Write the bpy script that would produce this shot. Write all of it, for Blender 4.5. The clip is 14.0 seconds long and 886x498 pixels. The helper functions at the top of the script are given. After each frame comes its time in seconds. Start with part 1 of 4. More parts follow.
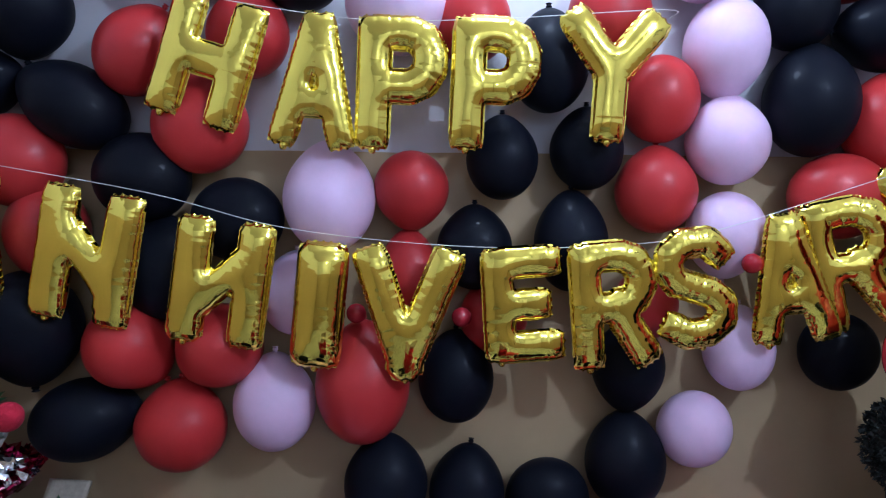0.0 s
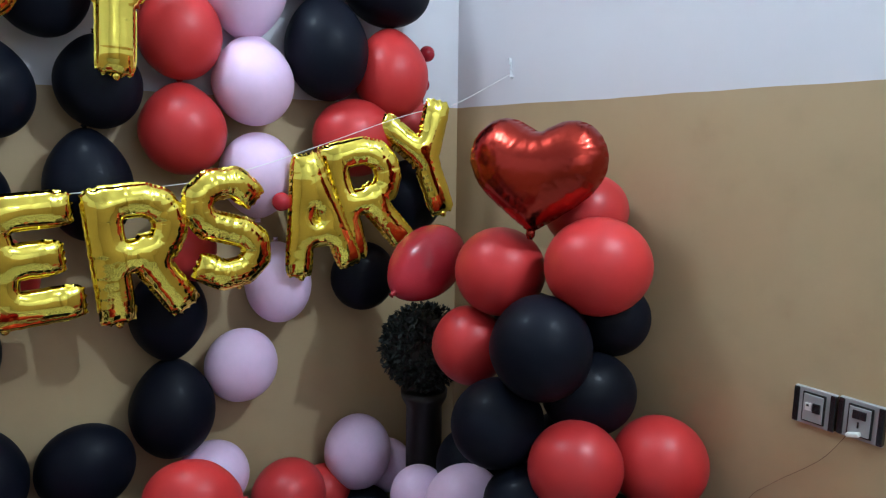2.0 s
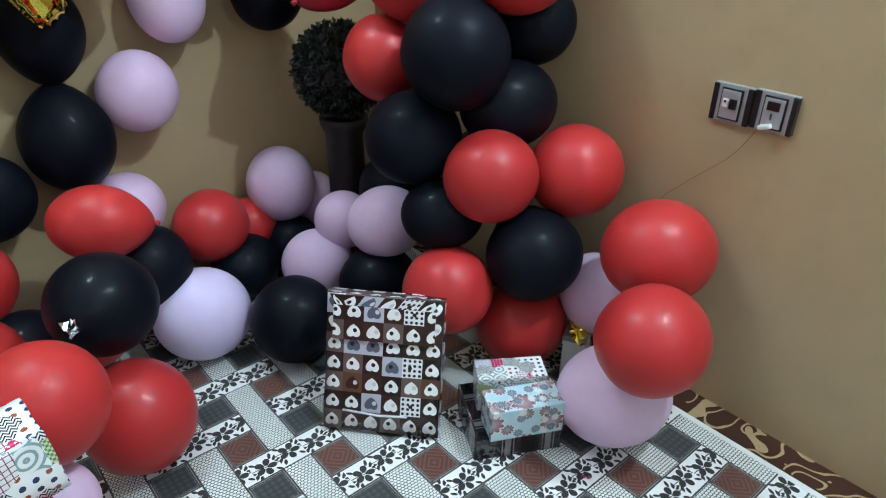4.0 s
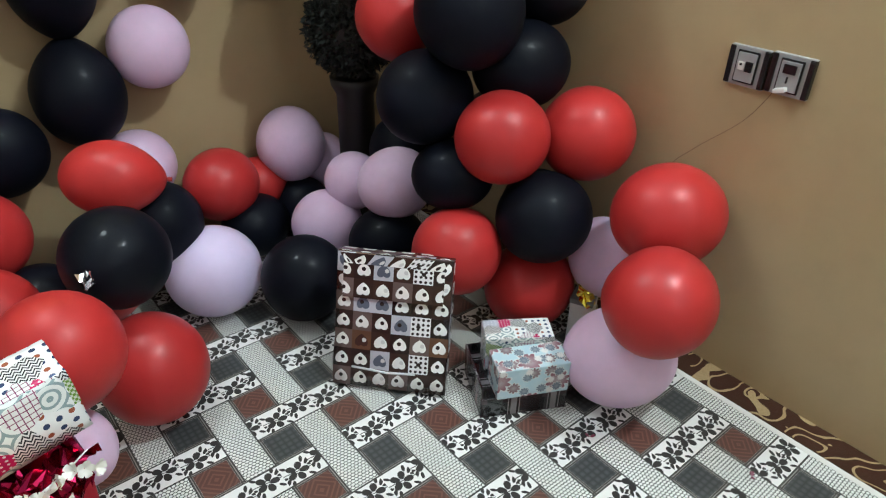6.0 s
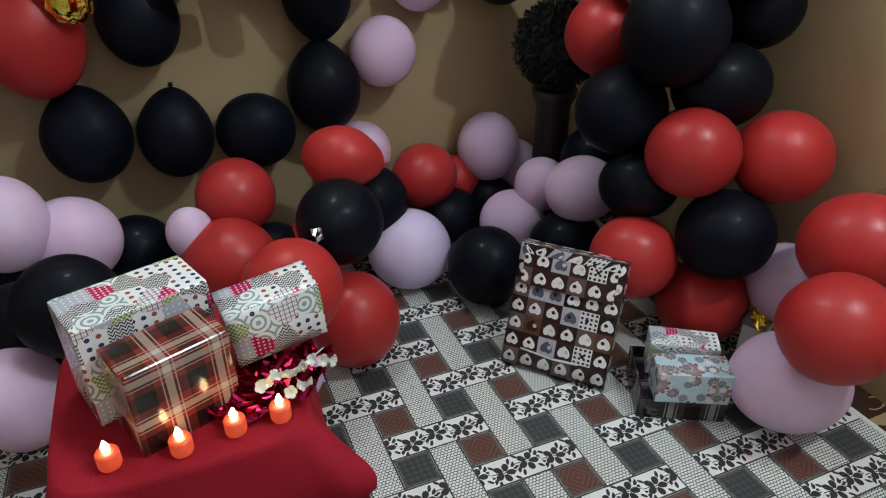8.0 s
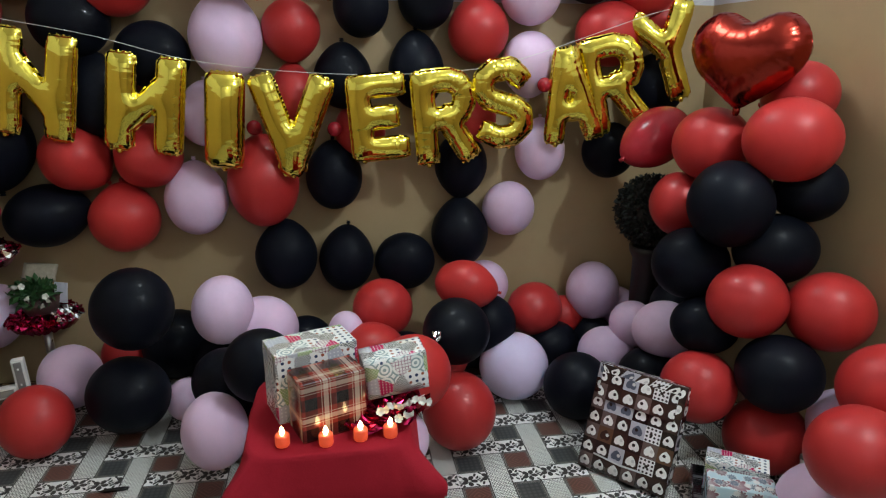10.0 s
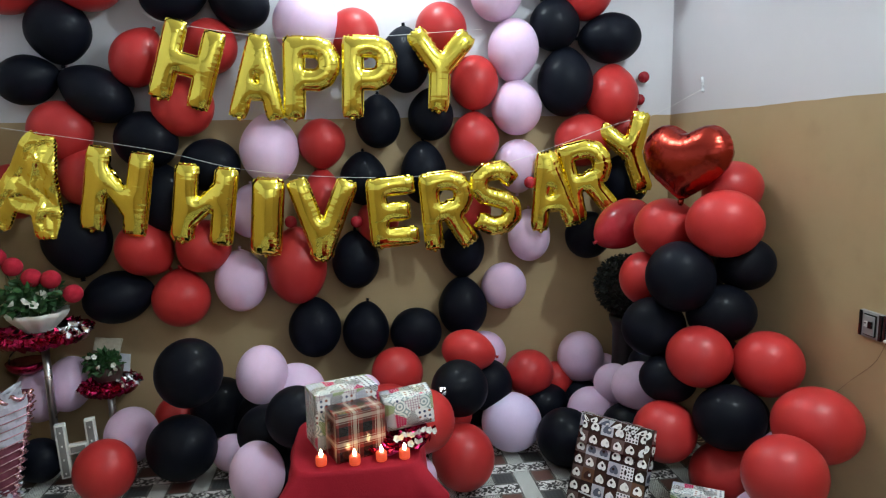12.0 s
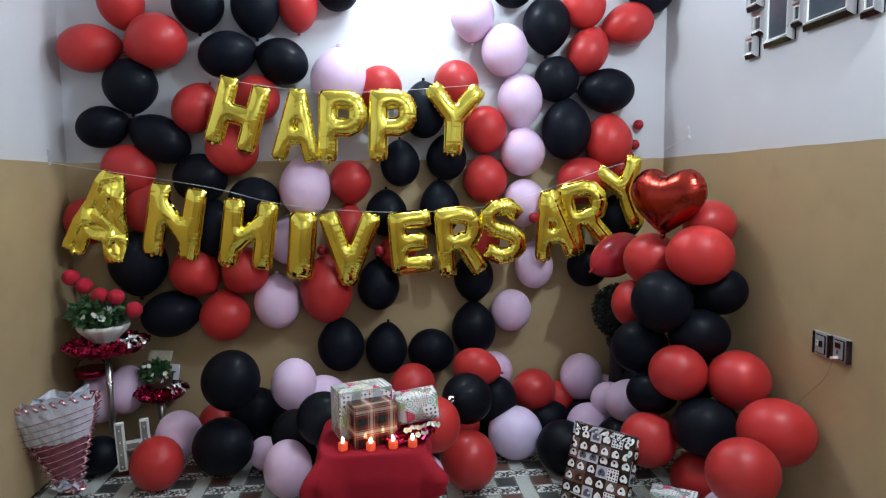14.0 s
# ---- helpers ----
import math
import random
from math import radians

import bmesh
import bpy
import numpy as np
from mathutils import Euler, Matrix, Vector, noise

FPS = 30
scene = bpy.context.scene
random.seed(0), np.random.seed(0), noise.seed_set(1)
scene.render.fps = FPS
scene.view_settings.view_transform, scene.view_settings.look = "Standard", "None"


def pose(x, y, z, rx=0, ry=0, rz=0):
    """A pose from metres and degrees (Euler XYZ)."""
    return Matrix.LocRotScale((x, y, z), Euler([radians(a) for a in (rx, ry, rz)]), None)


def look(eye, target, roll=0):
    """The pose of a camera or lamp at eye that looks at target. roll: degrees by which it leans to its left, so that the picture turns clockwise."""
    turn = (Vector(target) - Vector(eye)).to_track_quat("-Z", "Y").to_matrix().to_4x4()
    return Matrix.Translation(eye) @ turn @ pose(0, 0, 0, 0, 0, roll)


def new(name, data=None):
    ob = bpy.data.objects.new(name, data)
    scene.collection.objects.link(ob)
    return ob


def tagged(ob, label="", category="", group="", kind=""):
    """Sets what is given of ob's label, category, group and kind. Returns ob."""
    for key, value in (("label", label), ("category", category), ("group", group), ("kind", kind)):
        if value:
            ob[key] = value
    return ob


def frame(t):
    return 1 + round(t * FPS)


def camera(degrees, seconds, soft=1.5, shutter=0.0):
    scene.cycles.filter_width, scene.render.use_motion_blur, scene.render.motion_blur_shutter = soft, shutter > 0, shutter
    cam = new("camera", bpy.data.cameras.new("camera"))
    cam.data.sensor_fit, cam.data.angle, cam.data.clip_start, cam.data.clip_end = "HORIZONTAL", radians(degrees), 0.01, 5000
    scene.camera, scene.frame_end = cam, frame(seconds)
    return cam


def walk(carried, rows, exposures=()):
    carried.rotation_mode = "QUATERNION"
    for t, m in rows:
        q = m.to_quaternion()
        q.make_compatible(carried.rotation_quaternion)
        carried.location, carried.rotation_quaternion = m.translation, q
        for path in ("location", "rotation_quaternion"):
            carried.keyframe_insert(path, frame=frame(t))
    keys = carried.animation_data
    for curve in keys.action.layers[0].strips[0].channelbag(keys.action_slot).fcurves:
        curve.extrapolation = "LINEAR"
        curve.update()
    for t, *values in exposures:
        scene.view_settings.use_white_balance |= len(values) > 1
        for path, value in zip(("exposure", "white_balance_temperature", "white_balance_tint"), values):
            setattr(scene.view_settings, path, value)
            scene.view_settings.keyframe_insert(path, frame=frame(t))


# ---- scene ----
cam = camera(68.0, 14.0, 1.2)
PATH = [
    (0, (0.309, 0.010, 1.358), (0.377, 2.003, 1.210), 0.5),
    (0.5, (0.301, 0.013, 1.345), (0.538, 1.998, 1.294), -0.0),
    (1, (0.404, -0.039, 1.328), (1.027, 1.859, 1.244), 0.3),
    (1.5, (0.446, -0.049, 1.373), (1.414, 1.692, 1.194), 0.7),
    (2, (0.494, -0.036, 1.355), (1.648, 1.568, 1.047), 0.7),
    (2.5, (0.544, -0.038, 1.302), (1.726, 1.465, 0.715), 1.0),
    (3, (0.581, -0.064, 1.257), (1.765, 1.376, 0.534), 0.3),
    (3.5, (0.592, -0.061, 1.221), (1.738, 1.324, 0.344), 0.3),
    (4, (0.596, -0.056, 1.198), (1.732, 1.276, 0.23), 0.5),
    (6.5, (0.569, -0.068, 1.184), (1.642, 1.249, 0.128), 1.1),
    (7, (0.554, -0.083, 1.184), (1.571, 1.273, 0.123), 1.2),
    (7.5, (0.506, -0.135, 1.188), (1.37, 1.321, 0.123), 0.7),
    (8, (0.457, -0.194, 1.202), (1.131, 1.401, 0.201), -0.0),
    (8.5, (0.45, -0.311, 1.213), (0.953, 1.367, 0.247), 0.5),
    (9, (0.416, -0.444, 1.253), (0.814, 1.347, 0.458), 0.1),
    (11.5, (0.44, -1.068, 1.346), (0.719, 0.871, 0.943), -0.3),
    (12, (0.385, -1.177, 1.367), (0.668, 0.778, 1.056), -1.1),
    (12.5, (0.355, -1.302, 1.371), (0.652, 0.643, 1.014), -1.0),
    (13, (0.365, -1.382, 1.376), (0.601, 0.582, 1.079), -0.9),
    (13.5, (0.414, -1.479, 1.369), (0.664, 0.479, 1.045), -0.3),
    (14, (0.413, -1.564, 1.381), (0.612, 0.416, 1.178), -0.7),
]
walk(cam, [(t, look(eye, target, roll)) for t, eye, target, roll in PATH], [(0, 0.03, 5060, 16), (0.5, -0.15, 4800, 18), (1, -0.02, 4980, 11), (1.5, 0.24, 5700, 6), (2.5, 0.10, 5250, 2), (3, -0.12, 5050, 1), (3.5, 0.34, 5120, 1), (4.2, 0.48, 5700, -3), (6.5, 0.38, 6300, 3), (7.5, 0.08, 6300, 5), (8, -0.2, 6300, 5), (9, -0.20, 6400, 5), (11.5, 0.14, 6250, 2), (14, 0.07, 5950, 5)])


# ---- light ----
world = bpy.data.worlds.new("night")
scene.world = world
world.use_nodes = True
world.node_tree.nodes["Background"].inputs[0].default_value = (0.6, 0.7, 1.0, 1)
world.node_tree.nodes["Background"].inputs[1].default_value = 0.03


def lamp(name, kind, at, to, power, size, colour):
    data = bpy.data.lights.new(name, kind)
    data.energy, data.color = power, colour
    if kind == "AREA":
        data.shape, data.size, data.size_y = "RECTANGLE", size[0], size[1]
    else:
        data.shadow_soft_size = size
    ob = new(name, data)
    ob.matrix_world = look(at, to)
    return ob


# globe lamp high on the decorated wall, lamp above the photo frames, lamp at the far end of the room
lamp("wall_bulb", "POINT", (0.64, 1.50, 2.72), (0.6, 0, 0), 36, 0.17, (0.86, 0.95, 1.0))
lamp("side_wall_lamp", "POINT", (1.86, -0.30, 2.72), (0.3, 0.5, 0), 73, 0.022, (0.88, 0.96, 1.0))
lamp("far_lamp", "POINT", (0.90, -2.35, 2.45), (0.3, 0.5, 0), 11, 0.03, (0.90, 0.97, 1.0))


# ---- materials ----
class Val:
    """A shader value with arithmetic."""

    def __init__(self, tree, sock):
        self.tree, self.sock = tree, sock

    def op(self, kind, *others):
        node = self.tree.nodes.new("ShaderNodeMath")
        node.operation = kind
        for n, v in enumerate((self, *others)):
            if isinstance(v, Val):
                self.tree.links.new(v.sock, node.inputs[n])
            else:
                node.inputs[n].default_value = v
        return Val(self.tree, node.outputs[0])

    def __add__(self, o): return self.op("ADD", o)
    def __sub__(self, o): return self.op("SUBTRACT", o)
    def __mul__(self, o): return self.op("MULTIPLY", o)
    def __truediv__(self, o): return self.op("DIVIDE", o)
    def lt(self, o): return self.op("LESS_THAN", o)
    def gt(self, o): return self.op("GREATER_THAN", o)
    def floor(self): return self.op("FLOOR")
    def fract(self): return self.op("FRACT")
    def abs(self): return self.op("ABSOLUTE")
    def mod(self, o): return self.op("FLOORED_MODULO", o)
    def max(self, o): return self.op("MAXIMUM", o)
    def min(self, o): return self.op("MINIMUM", o)
    def sin(self): return self.op("SINE")
    def sqrt(self): return self.op("SQRT")
    def atan2(self, o): return self.op("ARCTAN2", o)
    def inv(self): return (self * -1.0) + 1.0
    def near(self, c, w): return (self - c).abs().lt(w)


class Shade:
    """A principled material under construction."""

    def __init__(self, name, rough=0.5, metal=0.0, spec=0.5):
        self.mat = bpy.data.materials.new(name)
        self.mat.use_nodes = True
        self.tree = self.mat.node_tree
        self.bsdf = self.tree.nodes["Principled BSDF"]
        self.put("Roughness", rough), self.put("Metallic", metal), self.put("Specular IOR Level", spec)

    def put(self, key, v):
        sock = self.bsdf.inputs[key]
        if isinstance(v, Val):
            self.tree.links.new(v.sock, sock)
        elif hasattr(v, "is_output"):
            self.tree.links.new(v, sock)
        else:
            sock.default_value = v

    def coords(self, kind="Object"):
        tc = self.tree.nodes.new("ShaderNodeTexCoord")
        sep = self.tree.nodes.new("ShaderNodeSeparateXYZ")
        self.tree.links.new(tc.outputs[kind], sep.inputs[0])
        return [Val(self.tree, o) for o in sep.outputs]

    def world(self):
        geo = self.tree.nodes.new("ShaderNodeNewGeometry")
        sep = self.tree.nodes.new("ShaderNodeSeparateXYZ")
        self.tree.links.new(geo.outputs["Position"], sep.inputs[0])
        return [Val(self.tree, o) for o in sep.outputs]

    def noise(self, scale, detail=3.0, rough=0.55, kind="Object", stretch=None):
        tc = self.tree.nodes.new("ShaderNodeTexCoord")
        tex = self.tree.nodes.new("ShaderNodeTexNoise")
        tex.inputs["Scale"].default_value, tex.inputs["Detail"].default_value, tex.inputs["Roughness"].default_value = scale, detail, rough
        src = tc.outputs[kind]
        if stretch:
            mp = self.tree.nodes.new("ShaderNodeMapping")
            mp.inputs["Scale"].default_value = stretch
            self.tree.links.new(src, mp.inputs[0])
            src = mp.outputs[0]
        self.tree.links.new(src, tex.inputs["Vector"])
        return Val(self.tree, tex.outputs[0])

    def cells(self, a, b, c=0.0):
        """A random value for each pair of whole numbers."""
        comb = self.tree.nodes.new("ShaderNodeCombineXYZ")
        for n, v in enumerate((a, b, c)):
            if isinstance(v, Val):
                self.tree.links.new(v.sock, comb.inputs[n])
            else:
                comb.inputs[n].default_value = v
        white = self.tree.nodes.new("ShaderNodeTexWhiteNoise")
        self.tree.links.new(comb.outputs[0], white.inputs["Vector"])
        return Val(self.tree, white.outputs["Value"])

    def random(self):
        info = self.tree.nodes.new("ShaderNodeObjectInfo")
        return Val(self.tree, info.outputs["Random"])

    def island(self):
        geo = self.tree.nodes.new("ShaderNodeNewGeometry")
        return Val(self.tree, geo.outputs["Random Per Island"])

    def mix(self, a, b, f):
        node = self.tree.nodes.new("ShaderNodeMix")
        node.data_type = "RGBA"
        node.clamp_factor = True
        for sock, v in ((node.inputs[6], a), (node.inputs[7], b)):
            if hasattr(v, "is_output"):
                self.tree.links.new(v, sock)
            else:
                sock.default_value = (*v, 1.0)
        if isinstance(f, Val):
            self.tree.links.new(f.sock, node.inputs[0])
        else:
            node.inputs[0].default_value = f
        return node.outputs[2]

    def bump(self, height, strength=0.3, distance=0.002):
        node = self.tree.nodes.new("ShaderNodeBump")
        node.inputs["Strength"].default_value, node.inputs["Distance"].default_value = strength, distance
        self.tree.links.new(height.sock, node.inputs["Height"])
        self.put("Normal", node.outputs[0])


def plain(name, colour, rough=0.5, metal=0.0, vary=0.12, scale=14.0, bump=0.0, bscale=90.0, spec=0.5, distance=0.002):
    s = Shade(name, rough, metal, spec)
    n = s.noise(scale)
    lo, hi = [c * (1 - vary) for c in colour], [min(1, c * (1 + vary)) for c in colour]
    s.put("Base Color", s.mix(lo, hi, n))
    s.put("Roughness", s.noise(scale * 2.3) * 0.16 + (rough - 0.08))
    if bump:
        s.bump(s.noise(bscale, 4), bump, distance)
    return s.mat


def latex(name, colour, deep, rough, sub, spec=0.28):
    s = Shade(name, rough, 0, spec)
    base = s.mix(colour, deep, s.random())
    s.put("Base Color", s.mix(base, [c * 0.82 for c in colour], s.noise(5, 2) * 0.7))
    s.put("Roughness", s.noise(30, 3) * 0.14 + (rough - 0.07))
    s.put("Subsurface Weight", sub)
    s.put("Coat Weight", s.random() * (0.05 if spec < 0.2 else 0.14) + 0.03)
    s.put("Coat Roughness", 0.03)
    if rough < 0.25:
        s.put("Coat Weight", 0.5)
    s.put("Subsurface Radius", (0.03, 0.012, 0.012))
    s.put("Subsurface Scale", 0.5)
    s.bump(s.noise(160, 3), 0.05, 0.001)
    return s.mat


LATEX = {
    "R": latex("red_latex", (0.50, 0.032, 0.031), (0.38, 0.022, 0.024), 0.40, 0.10),
    "K": latex("black_latex", (0.0048, 0.0060, 0.0115), (0.0034, 0.0042, 0.0078), 0.52, 0.0, 0.09),
    "P": latex("pink_latex", (0.80, 0.59, 0.80), (0.76, 0.54, 0.74), 0.42, 0.15),
    "L": latex("lavender_latex", (0.74, 0.63, 0.88), (0.70, 0.58, 0.82), 0.30, 0.15),
    "T": latex("clear_red_latex", (0.38, 0.020, 0.032), (0.34, 0.018, 0.03), 0.22, 0.1),
}


def foil(name, colour, rough, bump):
    s = Shade(name, rough, 1.0, 0.5)
    s.put("Base Color", s.mix(colour, [c * 0.86 for c in colour], s.noise(9, 2)))
    s.put("Roughness", s.noise(40, 3) * 0.10 + (rough - 0.05))
    s.bump(s.noise(26, 3), bump, 0.004)
    return s.mat


GOLD = foil("gold_foil", (0.96, 0.79, 0.12), 0.070, 0.04)
REDFOIL = foil("red_foil", (0.37, 0.040, 0.026), 0.22, 0.16)
SILVERFOIL = foil("silver_foil", (0.82, 0.82, 0.84), 0.20, 0.4)
CRIMSONFOIL = foil("crimson_foil", (0.36, 0.014, 0.065), 0.22, 0.5)
PINKFOIL = foil("pink_foil", (0.84, 0.50, 0.60), 0.22, 0.4)


def wall_paint():
    """Tan paint up to the dado height, off-white above it, rolled and slightly stained."""
    s = Shade("two_tone_wall_paint", 0.5, 0, 0.4)
    x, y, z = s.world()
    edge = s.noise(3.0, 3) * 0.012 + 1.494
    tan = s.mix((0.47, 0.350, 0.200), (0.41, 0.300, 0.165), s.noise(2.2, 5))
    tan = s.mix(tan, (0.34, 0.25, 0.14), s.noise(9, 4).op("POWER", 5.0) * 1.6)
    white = s.mix((0.70, 0.69, 0.72), (0.62, 0.61, 0.64), s.noise(2.6, 5))
    up = z.gt(edge)
    s.put("Base Color", s.mix(tan, white, up))
    s.put("Roughness", up * 0.22 + (s.noise(7, 3) * 0.12 + 0.36))
    s.bump(s.noise(120, 4) + s.noise(14, 3) * 1.5, 0.12, 0.0012)
    return s.mat


WALL = wall_paint()
CEIL = plain("ceiling_paint", (0.74, 0.73, 0.72), 0.7, vary=0.05, bump=0.1)


def carpet_print():
    """Printed floor sheet: a basket weave of flowered and dotted bands with red and dark squares between."""
    s = Shade("basket_weave_floor_sheet", 0.42, 0, 0.35)
    x, y, z = s.world()
    p = 0.165
    u, v = (x - 0.98) / p, (y - 0.971) / p
    cu, cv = u.floor(), v.floor()
    fu, fv = u - cu - 0.5, v - cv - 0.5
    even = (cu + cv).mod(2.0).lt(0.5)
    w = 0.232
    across, along = fv.abs().lt(w), fu.abs().lt(w)
    flower = across * (along.inv().max(even))
    mesh = along * flower.inv()
    # flowers along a band: phase measured from the crossing that the band covers
    side = (fu.gt(0.0) * 2.0) - 1.0
    du = fu * even + (fu - side) * even.inv()
    q = (du + 1.0) / 0.40
    k = q.floor()
    a, b = (q - k - 0.5) * 0.40, fv + ((k.mod(2.0) - 0.5) * 0.07)
    r, th = (a * a + b * b).sqrt(), b.atan2(a)
    lobe = (th * 2.5 + 1.97).sin().abs()
    petal = r.lt(lobe.op("POWER", 0.45) * 0.164) * lobe.gt(0.16)
    eye = r.lt(0.030)
    ink = petal * eye.inv()
    for ox, oy, sx, sy, tilt in ((0.180, 0.100, 0.058, 0.024, 0.8), (0.205, 0.020, 0.050, 0.022, -0.2), (0.130, 0.165, 0.052, 0.022, 1.2), (-0.180, -0.105, 0.058, 0.024, 0.8), (-0.205, -0.025, 0.048, 0.021, -0.2), (-0.130, -0.165, 0.050, 0.022, 1.2), (-0.150, 0.140, 0.046, 0.020, -0.8), (0.150, -0.140, 0.046, 0.020, -0.8)):
        c, n = math.cos(tilt), math.sin(tilt)
        la, lb = (a - ox) * c + (b - oy) * n, (b - oy) * c - (a - ox) * n
        ink = ink.max(((la / sx) * (la / sx) + (lb / sy) * (lb / sy)).lt(1.2))
    stem = (b + (a * 8.0).sin() * 0.02).abs().lt(0.007)
    ink = ink.max(stem)
    flow = s.mix((0.86, 0.86, 0.84), (0.022, 0.020, 0.020), ink)
    # dotted band
    g = 0.0092
    du2, dv2 = (x / g), (y / (g * 0.8))
    row = dv2.floor().mod(2.0) * 0.5
    da, db = (du2 + row).fract() - 0.5, dv2.fract() - 0.5
    dot = (da * da + db * db).sqrt().lt(0.45)
    mesh_c = s.mix((0.040, 0.042, 0.038), (0.82, 0.84, 0.80), dot)
    # squares
    su, sv = (u + 0.5).floor(), (v + 0.5).floor()
    gu, gv = u - su, v - sv
    dark = (su + sv).mod(2.0).lt(0.5)
    lines = ((gu * 34.0).sin() * (gv * 34.0).sin()).abs() * 0.7
    dark_c = s.mix((0.030, 0.034, 0.036), (0.085, 0.092, 0.095), lines)
    ring = ((gu.abs() + gv.abs()) * 70.0).sin().gt(0.35)
    red_c = s.mix((0.095, 0.036, 0.027), (0.150, 0.062, 0.046), ring)
    sq = s.mix(red_c, dark_c, dark)
    rim = gu.abs().max(gv.abs()).gt(0.232)
    sq = s.mix(sq, (0.30, 0.29, 0.27), rim)
    col = s.mix(s.mix(sq, mesh_c, mesh), flow, flower)
    # dark twisted edging on both kinds of band
    e1 = (fv.abs().near(w - 0.012, 0.012) * flower).max(fu.abs().near(w - 0.012, 0.012) * mesh)
    col = s.mix(col, (0.045, 0.042, 0.040), e1)
    e2 = (fv.abs().near(w + 0.022, 0.010) * flower.inv() * mesh.inv()).max(fu.abs().near(w + 0.022, 0.010) * flower.inv() * mesh.inv())
    col = s.mix(col, (0.05, 0.045, 0.04), e2)
    col = s.mix(col, (0.20, 0.18, 0.15), s.noise(3.0, 5).op("POWER", 3.0) * 0.35)
    s.put("Base Color", col)
    s.put("Roughness", s.noise(12, 3) * 0.2 + 0.34)
    s.bump(s.noise(200, 2) + dot * 0.4 * mesh, 0.25, 0.0008)
    return s.mat


SHEET = carpet_print()


def brown_carpet():
    s = Shade("brown_scrolled_carpet", 0.9, 0, 0.1)
    n = s.noise(10.0, 0.5)
    curl = ((n * 7.0).fract().near(0.5, 0.10) * s.noise(4.1, 1).gt(0.45)).max(s.noise(17.0, 0.3).gt(0.66))
    col = s.mix((0.060, 0.026, 0.016), (0.50, 0.36, 0.19), curl)
    s.put("Base Color", s.mix(col, (0.04, 0.02, 0.012), s.noise(240, 2) * 0.5))
    s.bump(s.noise(400, 2), 0.6, 0.002)
    return s.mat


BROWN = brown_carpet()


def plaid(name, ground, dark, light, p):
    s = Shade(name, 0.14, 0, 0.6)
    u, v, _ = s.coords("UV")
    bu, bv = (u / p).fract(), (v / p).fract()
    col = s.mix(ground, dark, (bu.near(0.26, 0.19) * 0.62) + (bv.near(0.26, 0.19) * 0.62))
    col = s.mix(col, light, (bu.near(0.74, 0.075) * 0.42) + (bv.near(0.74, 0.075) * 0.42))
    thin = bu.near(0.60, 0.012).max(bv.near(0.60, 0.012)).max(bu.near(0.88, 0.012)).max(bv.near(0.88, 0.012))
    col = s.mix(col, light, thin * 0.42)
    s.put("Base Color", col)
    s.bump(s.noise(24, 3), 0.12, 0.003)
    return s.mat


def patchwork():
    s = Shade("patchwork_wrapping_paper", 0.2, 0, 0.6)
    u, v, _ = s.coords("UV")
    p = 0.037
    au, av = u / p + 5.3, v / p + 1.6
    tex = s.tree.nodes.new("ShaderNodeTexVoronoi")
    tex.voronoi_dimensions = "2D"
    tex.inputs["Scale"].default_value, tex.inputs["Randomness"].default_value = 1.0, 0.85
    comb = s.tree.nodes.new("ShaderNodeCombineXYZ")
    s.tree.links.new(au.sock, comb.inputs[0]), s.tree.links.new(av.sock, comb.inputs[1])
    s.tree.links.new(comb.outputs[0], tex.inputs["Vector"])
    sep = s.tree.nodes.new("ShaderNodeSeparateColor")
    s.tree.links.new(tex.outputs["Color"], sep.inputs[0])
    r = Val(s.tree, sep.outputs[0])

    def dots(n, size):
        a, b = (au * n).fract() - 0.5, (av * n).fract() - 0.5
        return (a * a + b * b).sqrt().lt(size)

    white_dots = s.mix((0.84, 0.84, 0.83), s.mix((0.03, 0.05, 0.12), (0.30, 0.08, 0.04), s.cells((au * 2.4).floor(), (av * 2.4).floor(), 2.0).gt(0.6)), dots(2.4, 0.25))
    crimson = s.mix((0.50, 0.015, 0.10), (0.82, 0.76, 0.78), dots(5.0, 0.22))
    green = s.mix((0.16, 0.28, 0.05), (0.70, 0.72, 0.60), ((au * 5.0).fract().gt(0.5) + (av * 5.0).fract().gt(0.5)).mod(2.0) * 0.8)
    zig = ((av * 6.0) + ((au * 4.0).fract() - 0.5).abs() * 2.0).fract().gt(0.5)
    chevron = s.mix((0.03, 0.03, 0.035), (0.74, 0.73, 0.72), zig)
    ring = ((((au.fract() - 0.5) * (au.fract() - 0.5)) + ((av.fract() - 0.5) * (av.fract() - 0.5))).sqrt() * 26.0).sin().gt(0.3)
    paisley = s.mix((0.80, 0.82, 0.80), (0.14, 0.24, 0.26), ring * 0.8)
    grid = (au * 5.0).fract().lt(0.16).max((av * 5.0).fract().lt(0.16))
    check = s.mix((0.78, 0.77, 0.76), (0.22, 0.05, 0.12), grid)
    pale = s.mix((0.46, 0.48, 0.55), (0.75, 0.75, 0.78), dots(4.0, 0.2))
    col = white_dots
    for n, c in ((0.34, crimson), (0.44, green), (0.48, chevron), (0.64, paisley), (0.82, check), (0.93, pale)):
        col = s.mix(col, c, r.gt(n))
    s.put("Base Color", col)
    s.bump(s.noise(22, 3), 0.2, 0.003)
    return s.mat


